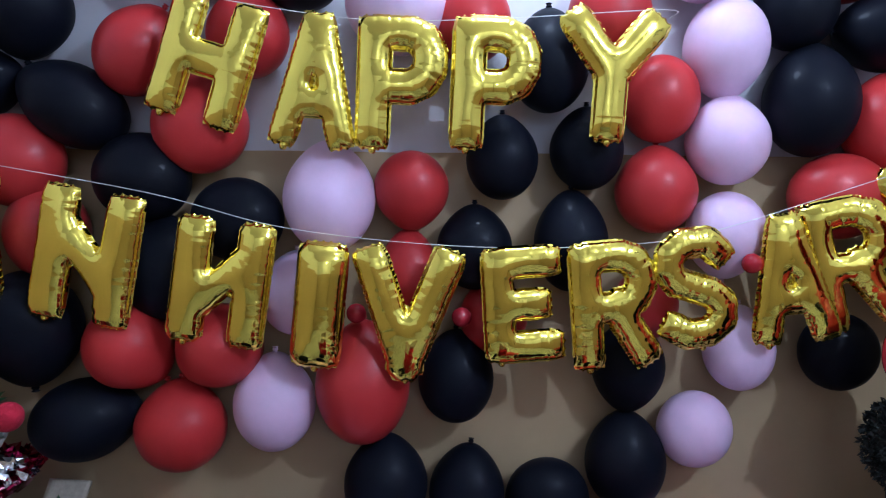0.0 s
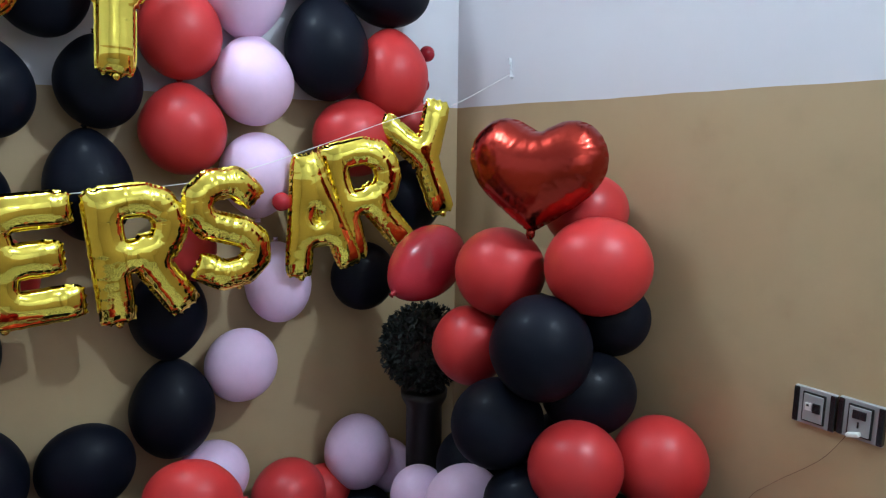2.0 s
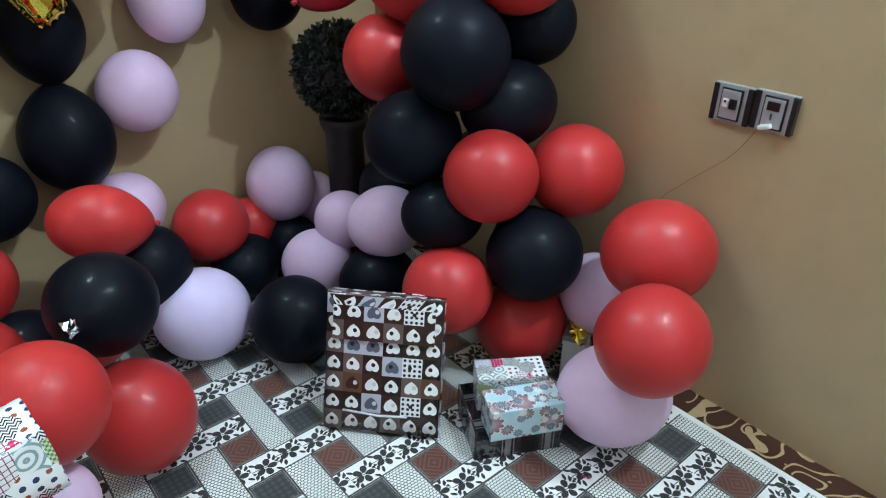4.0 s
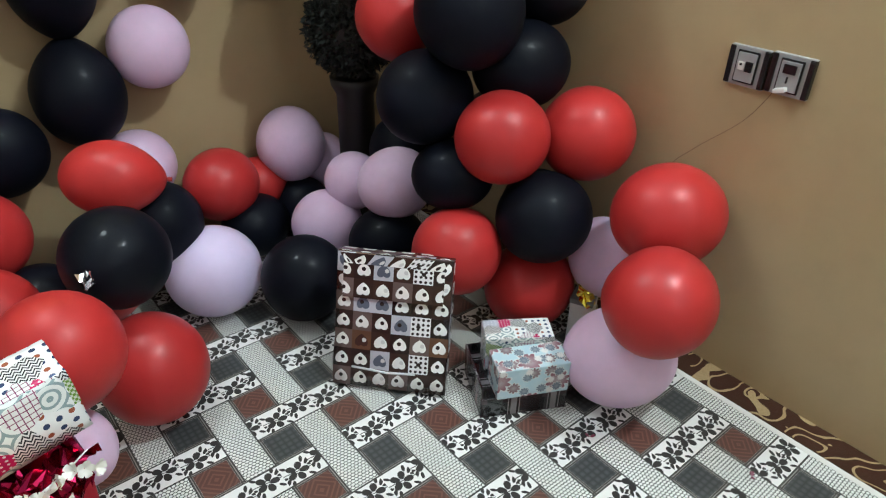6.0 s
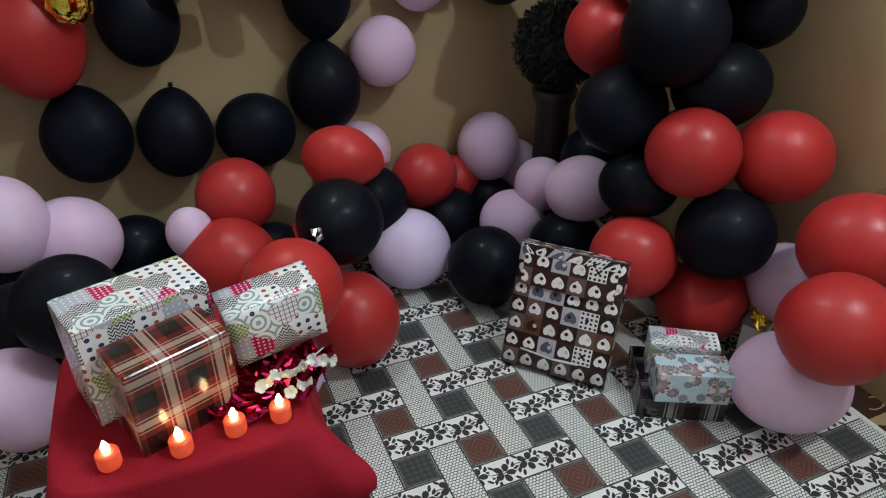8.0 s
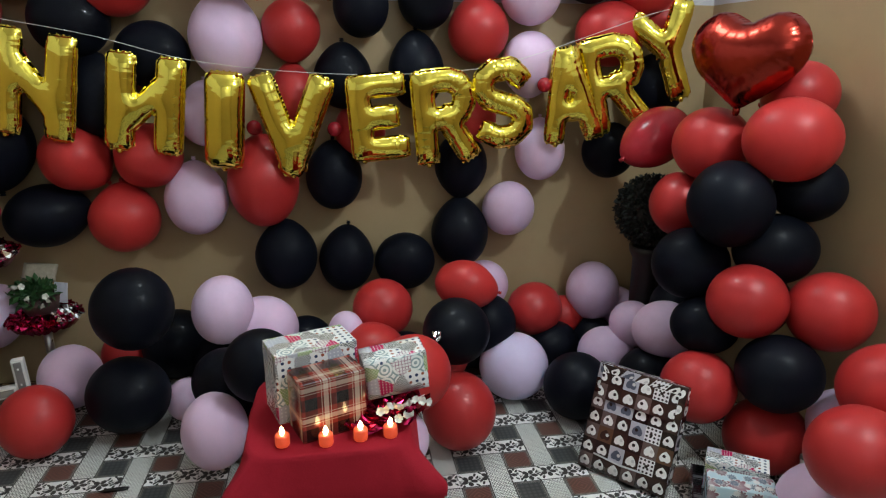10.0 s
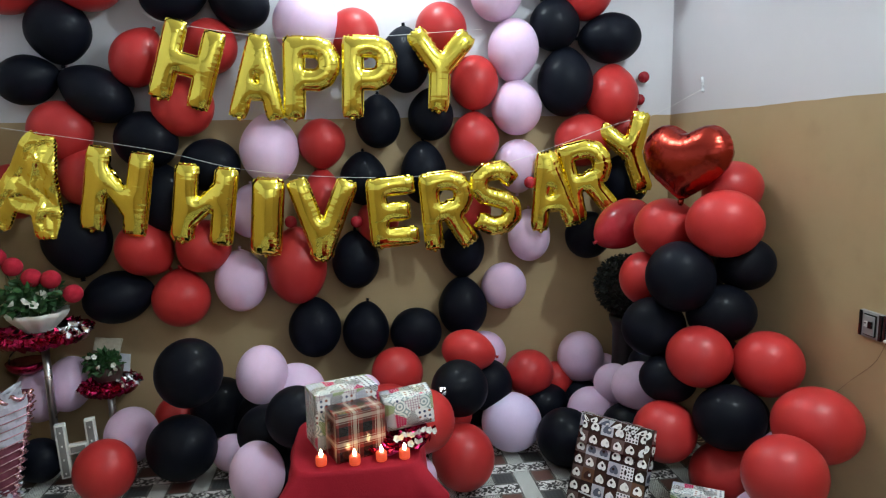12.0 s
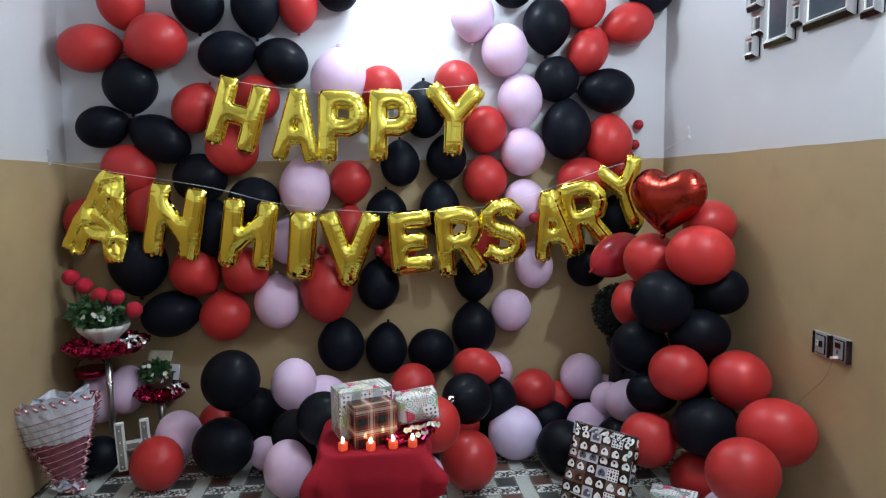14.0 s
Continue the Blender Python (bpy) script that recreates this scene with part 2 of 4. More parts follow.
def hearts():
    s = Shade("heart_printed_wrapping_paper", 0.14, 0, 0.6)
    u, v, _ = s.coords("UV")
    p = 0.049
    au, av = u / p, v / p
    ku, kv = au.floor(), av.floor()
    r, r2 = s.cells(ku, kv, 1.0), s.cells(ku, kv, 7.0)
    col = s.mix((0.018, 0.013, 0.014), (0.050, 0.026, 0.020), r2)
    col = s.mix(col, (0.115, 0.058, 0.034), r.near(0.40, 0.06))
    col = s.mix(col, (0.125, 0.085, 0.080), r.near(0.62, 0.10))
    pale = r.gt(0.86)
    col = s.mix(col, (0.47, 0.46, 0.52), pale)
    dx, dy = (au * 4.0).fract() - 0.5, (av * 4.0).fract() - 0.5
    spot = s.mix((0.76, 0.75, 0.76), (0.03, 0.02, 0.02), (dx * dx + dy * dy).sqrt().lt(0.30))
    col = s.mix(col, spot, r.near(0.10, 0.010))
    flip = kv.gt(4.5) * 2.0 - 1.0
    x, y = (au - ku - 0.5) * 3.35, (av - kv - 0.5) * 3.35 * flip + 0.12
    k = x * x + y * y - 1.0
    heart = (k * k * k - x * x * y * y * y).lt(0.0)
    hole = ((x - r2 + 0.4) * (x - r2 + 0.4) + (y - 0.1) * (y - 0.1)).sqrt().lt(0.36)
    ink = s.mix(s.mix((0.82, 0.81, 0.79), (0.10, 0.11, 0.15), pale), (0.05, 0.022, 0.018), r.near(0.40, 0.06) * r2.gt(0.5))
    col = s.mix(col, ink, heart * hole.inv() * r.near(0.10, 0.010).inv())
    col = s.mix(col, s.mix((0.03, 0.02, 0.02), (0.60, 0.58, 0.58), r2.gt(0.78)), heart * hole)
    s.put("Base Color", col)
    s.bump(s.noise(14, 3), 0.25, 0.004)
    return s.mat


def blue_floral():
    s = Shade("blue_floral_wrapping_paper", 0.18, 0, 0.6)
    u, v, _ = s.coords("UV")
    col = s.mix((0.36, 0.58, 0.68), (0.62, 0.72, 0.74), s.noise(26, 2))
    for p, keep, size, ink, turn in ((0.046, 0.45, 0.36, (0.16, 0.06, 0.08), 0.5), (0.074, 0.50, 0.42, (0.27, 0.12, 0.15), 1.7), (0.040, 0.68, 0.32, (0.04, 0.09, 0.16), 2.9), (0.030, 0.70, 0.30, (0.78, 0.76, 0.74), 4.1)):
        au, av = u / p + turn, v / p + turn * 1.7
        ku, kv = au.floor(), av.floor()
        a = au - ku - 0.5 + (s.cells(ku, kv, turn + 9.0) - 0.5) * 0.35
        b = av - kv - 0.5 + (s.cells(ku, kv, turn + 5.0) - 0.5) * 0.35
        r, th = (a * a + b * b).sqrt(), b.atan2(a)
        bloom = r.lt((th * 5.0).sin().abs() * 0.14 + (size - 0.14)) * s.cells(ku, kv, turn).gt(keep)
        col = s.mix(col, (0.75, 0.76, 0.74), r.lt((th * 5.0).sin().abs() * 0.14 + (size - 0.08)) * s.cells(ku, kv, turn).gt(keep) * 0.7)
        col = s.mix(col, ink, bloom * (r * 1.2 + 0.55))
    s.put("Base Color", col)
    s.bump(s.noise(22, 3), 0.15, 0.003)
    return s.mat


PLAID = plaid("brown_plaid_wrapping_paper", (0.19, 0.026, 0.020), (0.012, 0.008, 0.008), (0.58, 0.50, 0.41), 0.072)
DARKPLAID = plaid("dark_plaid_wrapping_paper", (0.045, 0.03, 0.035), (0.012, 0.012, 0.014), (0.46, 0.44, 0.45), 0.100)
PATCH, HEARTS, BLUE = patchwork(), hearts(), blue_floral()
CLOTH = plain("red_cloth", (0.30, 0.010, 0.022), 0.85, vary=0.2, scale=7, bump=0.4, bscale=260, spec=0.15)
STRING = plain("white_string", (0.75, 0.74, 0.72), 0.6)
CHROME = plain("satin_steel", (0.62, 0.61, 0.62), 0.30, 1.0, vary=0.1)
BLACKGLOSS = plain("black_gloss_plastic", (0.012, 0.012, 0.013), 0.18, vary=0.3)
GREYPLASTIC = plain("grey_plastic", (0.22, 0.21, 0.20), 0.35)
WHITEPLASTIC = plain("white_plastic", (0.74, 0.73, 0.70), 0.4, vary=0.06)
MIRROR = plain("grey_glass", (0.075, 0.088, 0.11), 0.12, 0.0, vary=0.5, scale=9)
LEAF = plain("artificial_leaf", (0.035, 0.105, 0.030), 0.5, vary=0.5, scale=30)
DARKLEAF = plain("dark_artificial_leaf", (0.009, 0.012, 0.009), 0.6, vary=0.5, scale=40)
PETAL = plain("white_petal", (0.74, 0.72, 0.66), 0.6)
REDPOM = plain("red_pompom", (0.42, 0.008, 0.03), 0.95, vary=0.3, scale=60, bump=0.8, bscale=220, distance=0.004)
DARKPOT = plain("dark_pot", (0.012, 0.010, 0.009), 0.45, vary=0.4)
WICKER = plain("dark_wicker", (0.05, 0.02, 0.018), 0.6, vary=0.4, bump=0.5)
CLEAR = plain("clear_tape", (0.60, 0.60, 0.62), 0.15, vary=0.1)
TISSUE = plain("white_tissue", (0.66, 0.68, 0.78), 0.14, vary=0.2, scale=30, bump=0.9, bscale=60, distance=0.006)
FILM = plain("crimson_wrapping_film", (0.27, 0.075, 0.115), 0.16, vary=0.75, scale=22, bump=0.5, bscale=40, distance=0.004)
CREAM = plain("cream_wicker", (0.42, 0.36, 0.28), 0.6, vary=0.35, scale=60, bump=0.6, bscale=120)
STEEL = plain("brushed_steel_plastic", (0.36, 0.35, 0.35), 0.38, 0.25, vary=0.12)
CORD = plain("brown_cord", (0.16, 0.08, 0.04), 0.6)


def glow(name, colour, strength, base):
    s = Shade(name, 0.4)
    s.put("Base Color", (*base, 1)), s.put("Emission Color", (*colour, 1)), s.put("Emission Strength", strength)
    return s.mat


FLAME = glow("lit_flame_tip", (1.0, 0.70, 0.32), 20.0, (0.9, 0.7, 0.4))
WAX = glow("lit_candle_body", (1.0, 0.12, 0.04), 0.38, (0.60, 0.07, 0.035))


# ---- building helpers ----
def mesh_of(name, verts, faces, material, smooth=True):
    me = bpy.data.meshes.new(name)
    me.from_pydata([tuple(map(float, v)) for v in verts], [], [tuple(map(int, f)) for f in faces])
    me.materials.append(material)
    if smooth:
        me.polygons.foreach_set("use_smooth", [True] * len(me.polygons))
    me.update()
    return me


def from_bm(name, bm, material, smooth=False):
    bmesh.ops.recalc_face_normals(bm, faces=bm.faces)
    me = bpy.data.meshes.new(name)
    bm.to_mesh(me)
    bm.free()
    me.materials.append(material)
    if smooth:
        me.polygons.foreach_set("use_smooth", [True] * len(me.polygons))
    return me


def part(name, me, parent, m=None, label=""):
    ob = new(name, me)
    ob.parent = parent
    if m is not None:
        ob.matrix_basis = m
    return tagged(ob, label)


def empty(name, m, label, category, group=""):
    ob = new(name)
    ob.empty_display_size = 0.05
    ob.matrix_basis = m
    return tagged(ob, label, category, group)


def box_mesh(name, sx, sy, sz, material, bevel=0.004, segments=2, bulge=0.0):
    """A bevelled box that stands on z = 0, with faces laid out in metres for printed paper."""
    bm = bmesh.new()
    bmesh.ops.create_cube(bm, size=1.0)
    bmesh.ops.scale(bm, vec=(sx, sy, sz), verts=bm.verts)
    bmesh.ops.translate(bm, vec=(0, 0, sz / 2), verts=bm.verts)
    if bulge:
        bmesh.ops.subdivide_edges(bm, edges=bm.edges, cuts=7, use_grid_fill=True)
        for v in bm.verts:
            fx, fy, fz = v.co.x / sx * 2, v.co.y / sy * 2, v.co.z / sz * 2 - 1
            wob = noise.noise(v.co * 21) * bulge * 0.7
            v.co.y += (fy * (1 - fx * fx) * (1 - fz * fz) * bulge) + wob * (1 - abs(fz) ** 3)
            v.co.x += wob * 0.5
            if v.co.z > sz * 0.02:
                v.co.z += noise.noise(v.co * 17 + Vector((5, 1, 2))) * bulge * 0.5
    elif bevel:
        bmesh.ops.bevel(bm, geom=bm.edges[:], offset=bevel, segments=segments, affect="EDGES", profile=0.6)
    bm.normal_update()
    uv = bm.loops.layers.uv.new("uv")
    for f in bm.faces:
        n = f.normal
        for lp in f.loops:
            c = lp.vert.co
            if abs(n.z) > max(abs(n.x), abs(n.y)):
                lp[uv].uv = (c.x, c.y)
            elif abs(n.x) > abs(n.y):
                lp[uv].uv = (c.y + 0.017, c.z)
            else:
                lp[uv].uv = (c.x, c.z)
    return from_bm(name, bm, material, smooth=bool(bulge))


def lathe(name, profile, material, steps=24):
    """A surface turned about z from (radius, height) pairs."""
    verts, faces = [], []
    for r, z in profile:
        for k in range(steps):
            a = 2 * math.pi * k / steps
            verts.append((r * math.cos(a), r * math.sin(a), z))
    for n in range(len(profile) - 1):
        for k in range(steps):
            k2 = (k + 1) % steps
            faces.append((n * steps + k, n * steps + k2, (n + 1) * steps + k2, (n + 1) * steps + k))
    faces.append(tuple(range(steps))[::-1])
    faces.append(tuple((len(profile) - 1) * steps + k for k in range(steps)))
    return mesh_of(name, verts, faces, material)


def tube(name, points, radius, material, sides=6):
    """A thin round cord along points."""
    pts = [Vector(p) for p in points]
    verts, faces = [], []
    for n, p in enumerate(pts):
        d = (pts[min(n + 1, len(pts) - 1)] - pts[max(n - 1, 0)]).normalized()
        a = d.orthogonal().normalized() if abs(d.z) > 0.9 else d.cross(Vector((0, 0, 1))).normalized()
        b = d.cross(a)
        for k in range(sides):
            t = 2 * math.pi * k / sides
            verts.append(p + (a * math.cos(t) + b * math.sin(t)) * radius)
    for n in range(len(pts) - 1):
        for k in range(sides):
            k2 = (k + 1) % sides
            faces.append((n * sides + k, n * sides + k2, (n + 1) * sides + k2, (n + 1) * sides + k))
    faces.append(tuple(range(sides))[::-1])
    faces.append(tuple((len(pts) - 1) * sides + k for k in range(sides)))
    return mesh_of(name, verts, faces, material)


def slab(name, lo, hi, material, label=""):
    bm = bmesh.new()
    bmesh.ops.create_cube(bm, size=1.0)
    bmesh.ops.scale(bm, vec=[b - a for a, b in zip(lo, hi)], verts=bm.verts)
    bmesh.ops.translate(bm, vec=[(a + b) / 2 for a, b in zip(lo, hi)], verts=bm.verts)
    return tagged(new(name, from_bm(name, bm, material)), label, "", "", "structure")


# ---- the room ----
XL, XR, YB, YF, H = -1.16, 2.018, 2.0, -2.7, 2.95
slab("wall_north", (XL - 0.15, YB, -0.05), (XR + 0.15, YB + 0.15, H), WALL, "tan and off-white painted wall hung with balloons")
slab("wall_east", (XR, YF, -0.05), (XR + 0.15, YB, H), WALL, "tan and off-white painted plaster wall")
slab("wall_west", (XL - 0.15, YF, -0.05), (XL, YB, H), WALL, "tan and off-white painted plaster wall")
slab("wall_south", (XL - 0.15, YF - 0.15, -0.05), (XR + 0.15, YF, H), WALL, "tan and off-white painted wall closing the room")
slab("ceiling", (XL - 0.15, YF - 0.15, H), (XR + 0.15, YB + 0.15, H + 0.12), CEIL, "plain white ceiling")
slab("floor", (XL, YF, -0.06), (XR, YB, -0.006), BROWN, "brown carpet with cream scrolls")
slab("floor_sheet", (XL + 0.02, YF + 0.05, -0.006), (1.905, YB - 0.03, 0.0), SHEET, "printed basket-weave floor sheet with flowers")
slab("trim", (1.905, YF + 0.05, -0.006), (1.921, YB - 0.03, 0.001), WHITEPLASTIC, "pale edge of the floor sheet")


# ---- balloons ----
def balloon_meshes(colour):
    prof = []
    for n in range(25):
        f = math.pi * (0.012 + 0.976 * n / 24)
        z = -math.cos(f)
        t = max(0.0, z)
        prof.append((math.sin(f) * (1 - 0.12 * t * t), z * (1 + 0.07 * t ** 4)))
    prof += [(0.055, 1.075), (0.045, 1.10)]
    knot = [(0.040, 1.085), (0.072, 1.095), (0.080, 1.112), (0.06, 1.13), (0.045, 1.138), (0.075, 1.165), (0.082, 1.17), (0.02, 1.16)]
    return lathe("balloon", prof, LATEX[colour], 36), lathe("knot", knot, LATEX[colour], 14)


BALLOONS = {c: balloon_meshes(c) for c in LATEX}
WORDS = {"R": "red", "K": "black", "P": "pink", "L": "pale lavender", "T": "deep red glossy"}


def balloon(c, x, y, z, rx, ry, rz, tail, label, group):
    """One latex balloon; tail is the way its knot points, rz the half length along it, rx across and ry in depth."""
    body, knot = BALLOONS[c]
    q = Vector(tail).normalized().to_track_quat("Z", "Y").to_matrix().to_4x4()
    ob = new("balloon", body)
    ob.matrix_basis = Matrix.Translation((x, y, z)) @ q @ Matrix.Diagonal((rx, ry, rz / 1.04, 1))
    tagged(ob, label, "balloon", group)
    part("knot", knot, ob)
    return ob


def wall_balloon(c, x, z, w, l, angle):
    """A balloon taped to the decorated wall; angle: the way of its knot in the wall's plane, None when it points into the wall."""
    if angle is None:
        depth = 0.5 * (w + l) * 0.85
        balloon(c, x, YB - depth, z, w, l, depth, (0.03, 1, 0.02), f"round {WORDS[c]} latex balloon taped to the wall", "balloons on the wall")
    else:
        a = radians(angle)
        balloon(c, x, YB - w * 0.85, z, w, w * 0.92, l, (math.cos(a), 0.10, math.sin(a)), f"oval {WORDS[c]} latex balloon taped to the wall", "balloons on the wall")


def pile_balloon(c, x, y, z, r, aspect=1.0, tail=None, where="floor"):
    """A balloon lying in a heap or tied into the column beside it."""
    k = math.sqrt(aspect)
    if tail is None:
        t = Vector((random.uniform(-0.5, 0.5), 0.8, random.uniform(-0.5, -0.1)))
        balloon(c, x, y, z, r / k, r * k, r, t, f"{WORDS[c]} latex balloon " + ("in the heap on the floor" if where == "floor" else "tied into a column by the wall"), "balloons on the floor" if where == "floor" else "balloons in the column")
    else:
        balloon(c, x, y, z, r / k, r / k, r * k, tail, f"{WORDS[c]} latex balloon with its knot showing", "balloons on the floor" if where == "floor" else "balloons in the column")


# on the wall
wall_balloon("R", -0.809, 2.274, 0.119, 0.131, 280)
wall_balloon("R", -0.969, 2.053, 0.125, 0.152, 10)
wall_balloon("R", -0.646, 2.084, 0.147, 0.153, 200)
wall_balloon("K", -0.443, 2.269, 0.126, 0.134, 270)
wall_balloon("K", -0.165, 2.263, 0.121, 0.147, 270)
wall_balloon("K", -0.313, 2.028, 0.124, 0.147, 15)
wall_balloon("K", -0.042, 1.997, 0.123, 0.137, 155)
wall_balloon("R", 0.041, 2.276, 0.103, 0.131, 270)
wall_balloon("K", 0.241, 2.360, 0.109, 0.114, None)
wall_balloon("P", 0.239, 1.908, 0.144, 0.155, 90)
wall_balloon("K", -0.784, 1.874, 0.129, 0.136, 270)
wall_balloon("K", -0.933, 1.674, 0.113, 0.129, 15)
wall_balloon("K", -0.657, 1.614, 0.122, 0.164, 150)
wall_balloon("R", -0.480, 1.764, 0.119, 0.135, 60)
wall_balloon("R", -0.176, 1.812, 0.115, 0.120, None)
wall_balloon("R", -0.307, 1.563, 0.132, 0.143, 90)
wall_balloon("R", -0.816, 1.458, 0.133, 0.130, None)
wall_balloon("K", -0.471, 1.414, 0.135, 0.126, None)
wall_balloon("K", -0.210, 1.299, 0.131, 0.119, None)
wall_balloon("P", 0.050, 1.362, 0.131, 0.160, 90)
wall_balloon("R", 0.281, 1.388, 0.108, 0.116, 270)
wall_balloon("K", 0.542, 1.479, 0.104, 0.124, 90)
wall_balloon("K", 0.786, 1.507, 0.106, 0.122, 90)
wall_balloon("K", 0.465, 1.220, 0.110, 0.125, 90)
wall_balloon("K", 0.747, 1.239, 0.108, 0.150, 90)
wall_balloon("R", 0.274, 1.142, 0.092, 0.131, 90)
wall_balloon("P", -0.048, 1.084, 0.106, 0.124, 90)
wall_balloon("K", -0.420, 1.157, 0.116, 0.152, 90)
wall_balloon("R", -0.739, 1.258, 0.115, 0.132, None)
wall_balloon("R", -1.033, 1.206, 0.111, 0.120, None)
wall_balloon("K", -0.792, 0.991, 0.143, 0.169, 270)
wall_balloon("K", -0.650, 0.722, 0.128, 0.154, 10)
wall_balloon("R", -0.518, 0.936, 0.133, 0.130, 315)
wall_balloon("R", -0.264, 0.938, 0.132, 0.126, 225)
wall_balloon("R", -0.379, 0.701, 0.129, 0.135, 90)
wall_balloon("P", -0.113, 0.766, 0.118, 0.145, 90)
wall_balloon("R", 0.144, 0.827, 0.136, 0.181, 90)
wall_balloon("K", 0.415, 0.840, 0.111, 0.138, 90)
wall_balloon("K", 0.926, 0.871, 0.107, 0.137, 270)
wall_balloon("K", 0.211, 0.525, 0.123, 0.144, 90)
wall_balloon("K", 0.450, 0.496, 0.115, 0.139, 85)
wall_balloon("K", 0.690, 0.476, 0.125, 0.121, None)
wall_balloon("K", 0.922, 0.588, 0.119, 0.148, 90)
wall_balloon("P", 1.129, 0.683, 0.111, 0.115, None)
wall_balloon("P", 1.258, 0.924, 0.104, 0.129, 90)
wall_balloon("K", 1.555, 0.918, 0.114, 0.117, None)
wall_balloon("P", 1.200, 1.266, 0.115, 0.130, 270)
wall_balloon("R", 0.989, 1.391, 0.118, 0.129, 90)
wall_balloon("R", 0.991, 1.652, 0.113, 0.125, None)
wall_balloon("P", 1.193, 1.535, 0.119, 0.132, 90)
wall_balloon("P", 1.178, 1.801, 0.119, 0.146, 270)
wall_balloon("P", 1.096, 2.058, 0.122, 0.136, None)
wall_balloon("P", 0.929, 2.235, 0.114, 0.129, 270)
wall_balloon("R", 0.444, 1.861, 0.116, 0.119, None)
wall_balloon("R", 0.840, 1.885, 0.118, 0.124, None)
wall_balloon("K", 0.670, 1.752, 0.115, 0.150, 90)
wall_balloon("K", 1.318, 2.189, 0.125, 0.149, 270)
wall_balloon("K", 1.375, 1.913, 0.118, 0.119, None)
wall_balloon("K", 1.426, 1.649, 0.131, 0.165, 90)
wall_balloon("K", 1.647, 1.853, 0.126, 0.150, 180)
wall_balloon("R", 1.540, 2.057, 0.117, 0.137, 60)
wall_balloon("R", 1.519, 2.294, 0.116, 0.122, None)
wall_balloon("R", 1.759, 2.198, 0.120, 0.141, 195)
wall_balloon("K", 1.881, 2.378, 0.125, 0.125, None)
wall_balloon("R", 1.660, 1.586, 0.127, 0.149, 90)
wall_balloon("R", 1.520, 1.379, 0.143, 0.125, None)
wall_balloon("R", 1.753, 1.426, 0.089, 0.092, None)
wall_balloon("K", 1.734, 1.181, 0.123, 0.129, None)
wall_balloon("K", 1.138, 2.386, 0.114, 0.111, None)
wall_balloon("R", 0.975, 1.059, 0.094, 0.110, None)
wall_balloon("R", 0.524, 1.018, 0.099, 0.108, None)

# heap along the wall and column beside the switches
pile_balloon("K", -0.284, 1.531, 0.466, 0.140, 1.04)
pile_balloon("K", -0.237, 1.864, 0.181, 0.138, 1.02)
pile_balloon("P", -0.011, 1.651, 0.398, 0.119, 1.15)
pile_balloon("P", 0.124, 1.708, 0.292, 0.129, 0.93)
pile_balloon("K", 0.165, 1.209, 0.377, 0.114, 1.01)
pile_balloon("K", 0.028, 1.36, 0.257, 0.110, 1.00)
pile_balloon("P", 0.008, 1.217, 0.157, 0.113, 1.20)
pile_balloon("P", -0.147, 1.551, 0.096, 0.076, 1.06)
pile_balloon("K", -0.328, 1.507, 0.156, 0.140, 0.93)
pile_balloon("R", -0.446, 1.902, 0.136, 0.098, 1.00)
pile_balloon("P", -0.580, 1.684, 0.155, 0.115, 1.07)
pile_balloon("R", -0.606, 1.431, 0.121, 0.121, 1.02)
pile_balloon("K", 0.273, 1.797, 0.173, 0.115, 1.02)
pile_balloon("P", 0.434, 1.590, 0.310, 0.070, 1.13)
pile_balloon("K", 0.125, 1.313, 0.095, 0.100, 1.10)
pile_balloon("P", 0.406, 1.574, 0.094, 0.096, 0.85)
pile_balloon("P", 0.604, 1.068, 0.162, 0.075, 1.24)
pile_balloon("P", -1.012, 1.882, 0.301, 0.118, 1.22)
pile_balloon("P", -0.892, 1.889, 0.333, 0.110, 1.30)
pile_balloon("K", -0.93, 1.62, 0.100, 0.095, 0.92)
pile_balloon("R", 0.580, 1.718, 0.340, 0.120, 0.97)
pile_balloon("R", 0.525, 1.538, 0.222, 0.133, 0.93)
pile_balloon("R", 0.629, 1.104, 0.367, 0.118, 1.01)
pile_balloon("R", 0.798, 1.233, 0.146, 0.129, 1.06)
pile_balloon("K", 0.804, 1.330, 0.395, 0.120, 1.08, (-0.62, -0.75, 0.25))
pile_balloon("K", 0.986, 1.631, 0.285, 0.115, 1.05)
pile_balloon("R", 0.890, 1.601, 0.461, 0.108, 1.30, (0.9, -0.35, -0.15))
pile_balloon("P", 1.028, 1.895, 0.353, 0.106, 0.99)
pile_balloon("R", 1.231, 1.809, 0.262, 0.118, 0.93)
pile_balloon("R", 1.395, 1.904, 0.178, 0.096, 1.00)
pile_balloon("K", 1.304, 1.765, 0.110, 0.110, 0.86)
pile_balloon("L", 1.077, 1.554, 0.132, 0.134, 0.98)
pile_balloon("K", 1.270, 1.377, 0.123, 0.124, 1.02)
pile_balloon("P", 1.517, 1.880, 0.303, 0.122, 1.11)
pile_balloon("P", 1.647, 1.906, 0.205, 0.095, 1.03)
pile_balloon("P", 1.464, 1.575, 0.148, 0.111, 0.95)
pile_balloon("K", 1.508, 1.821, 0.099, 0.099, 1.01)
pile_balloon("P", 1.727, 1.789, 0.100, 0.101, 1.02)
pile_balloon("P", 1.598, 1.380, 0.326, 0.112, 0.90)
pile_balloon("P", 1.560, 1.560, 0.275, 0.092, 1.00)
pile_balloon("K", 1.550, 1.364, 0.149, 0.114, 0.91)
pile_balloon("K", 1.586, 1.108, 0.459, 0.101, 0.87)
pile_balloon("R", 1.541, 1.033, 0.280, 0.118, 0.99)
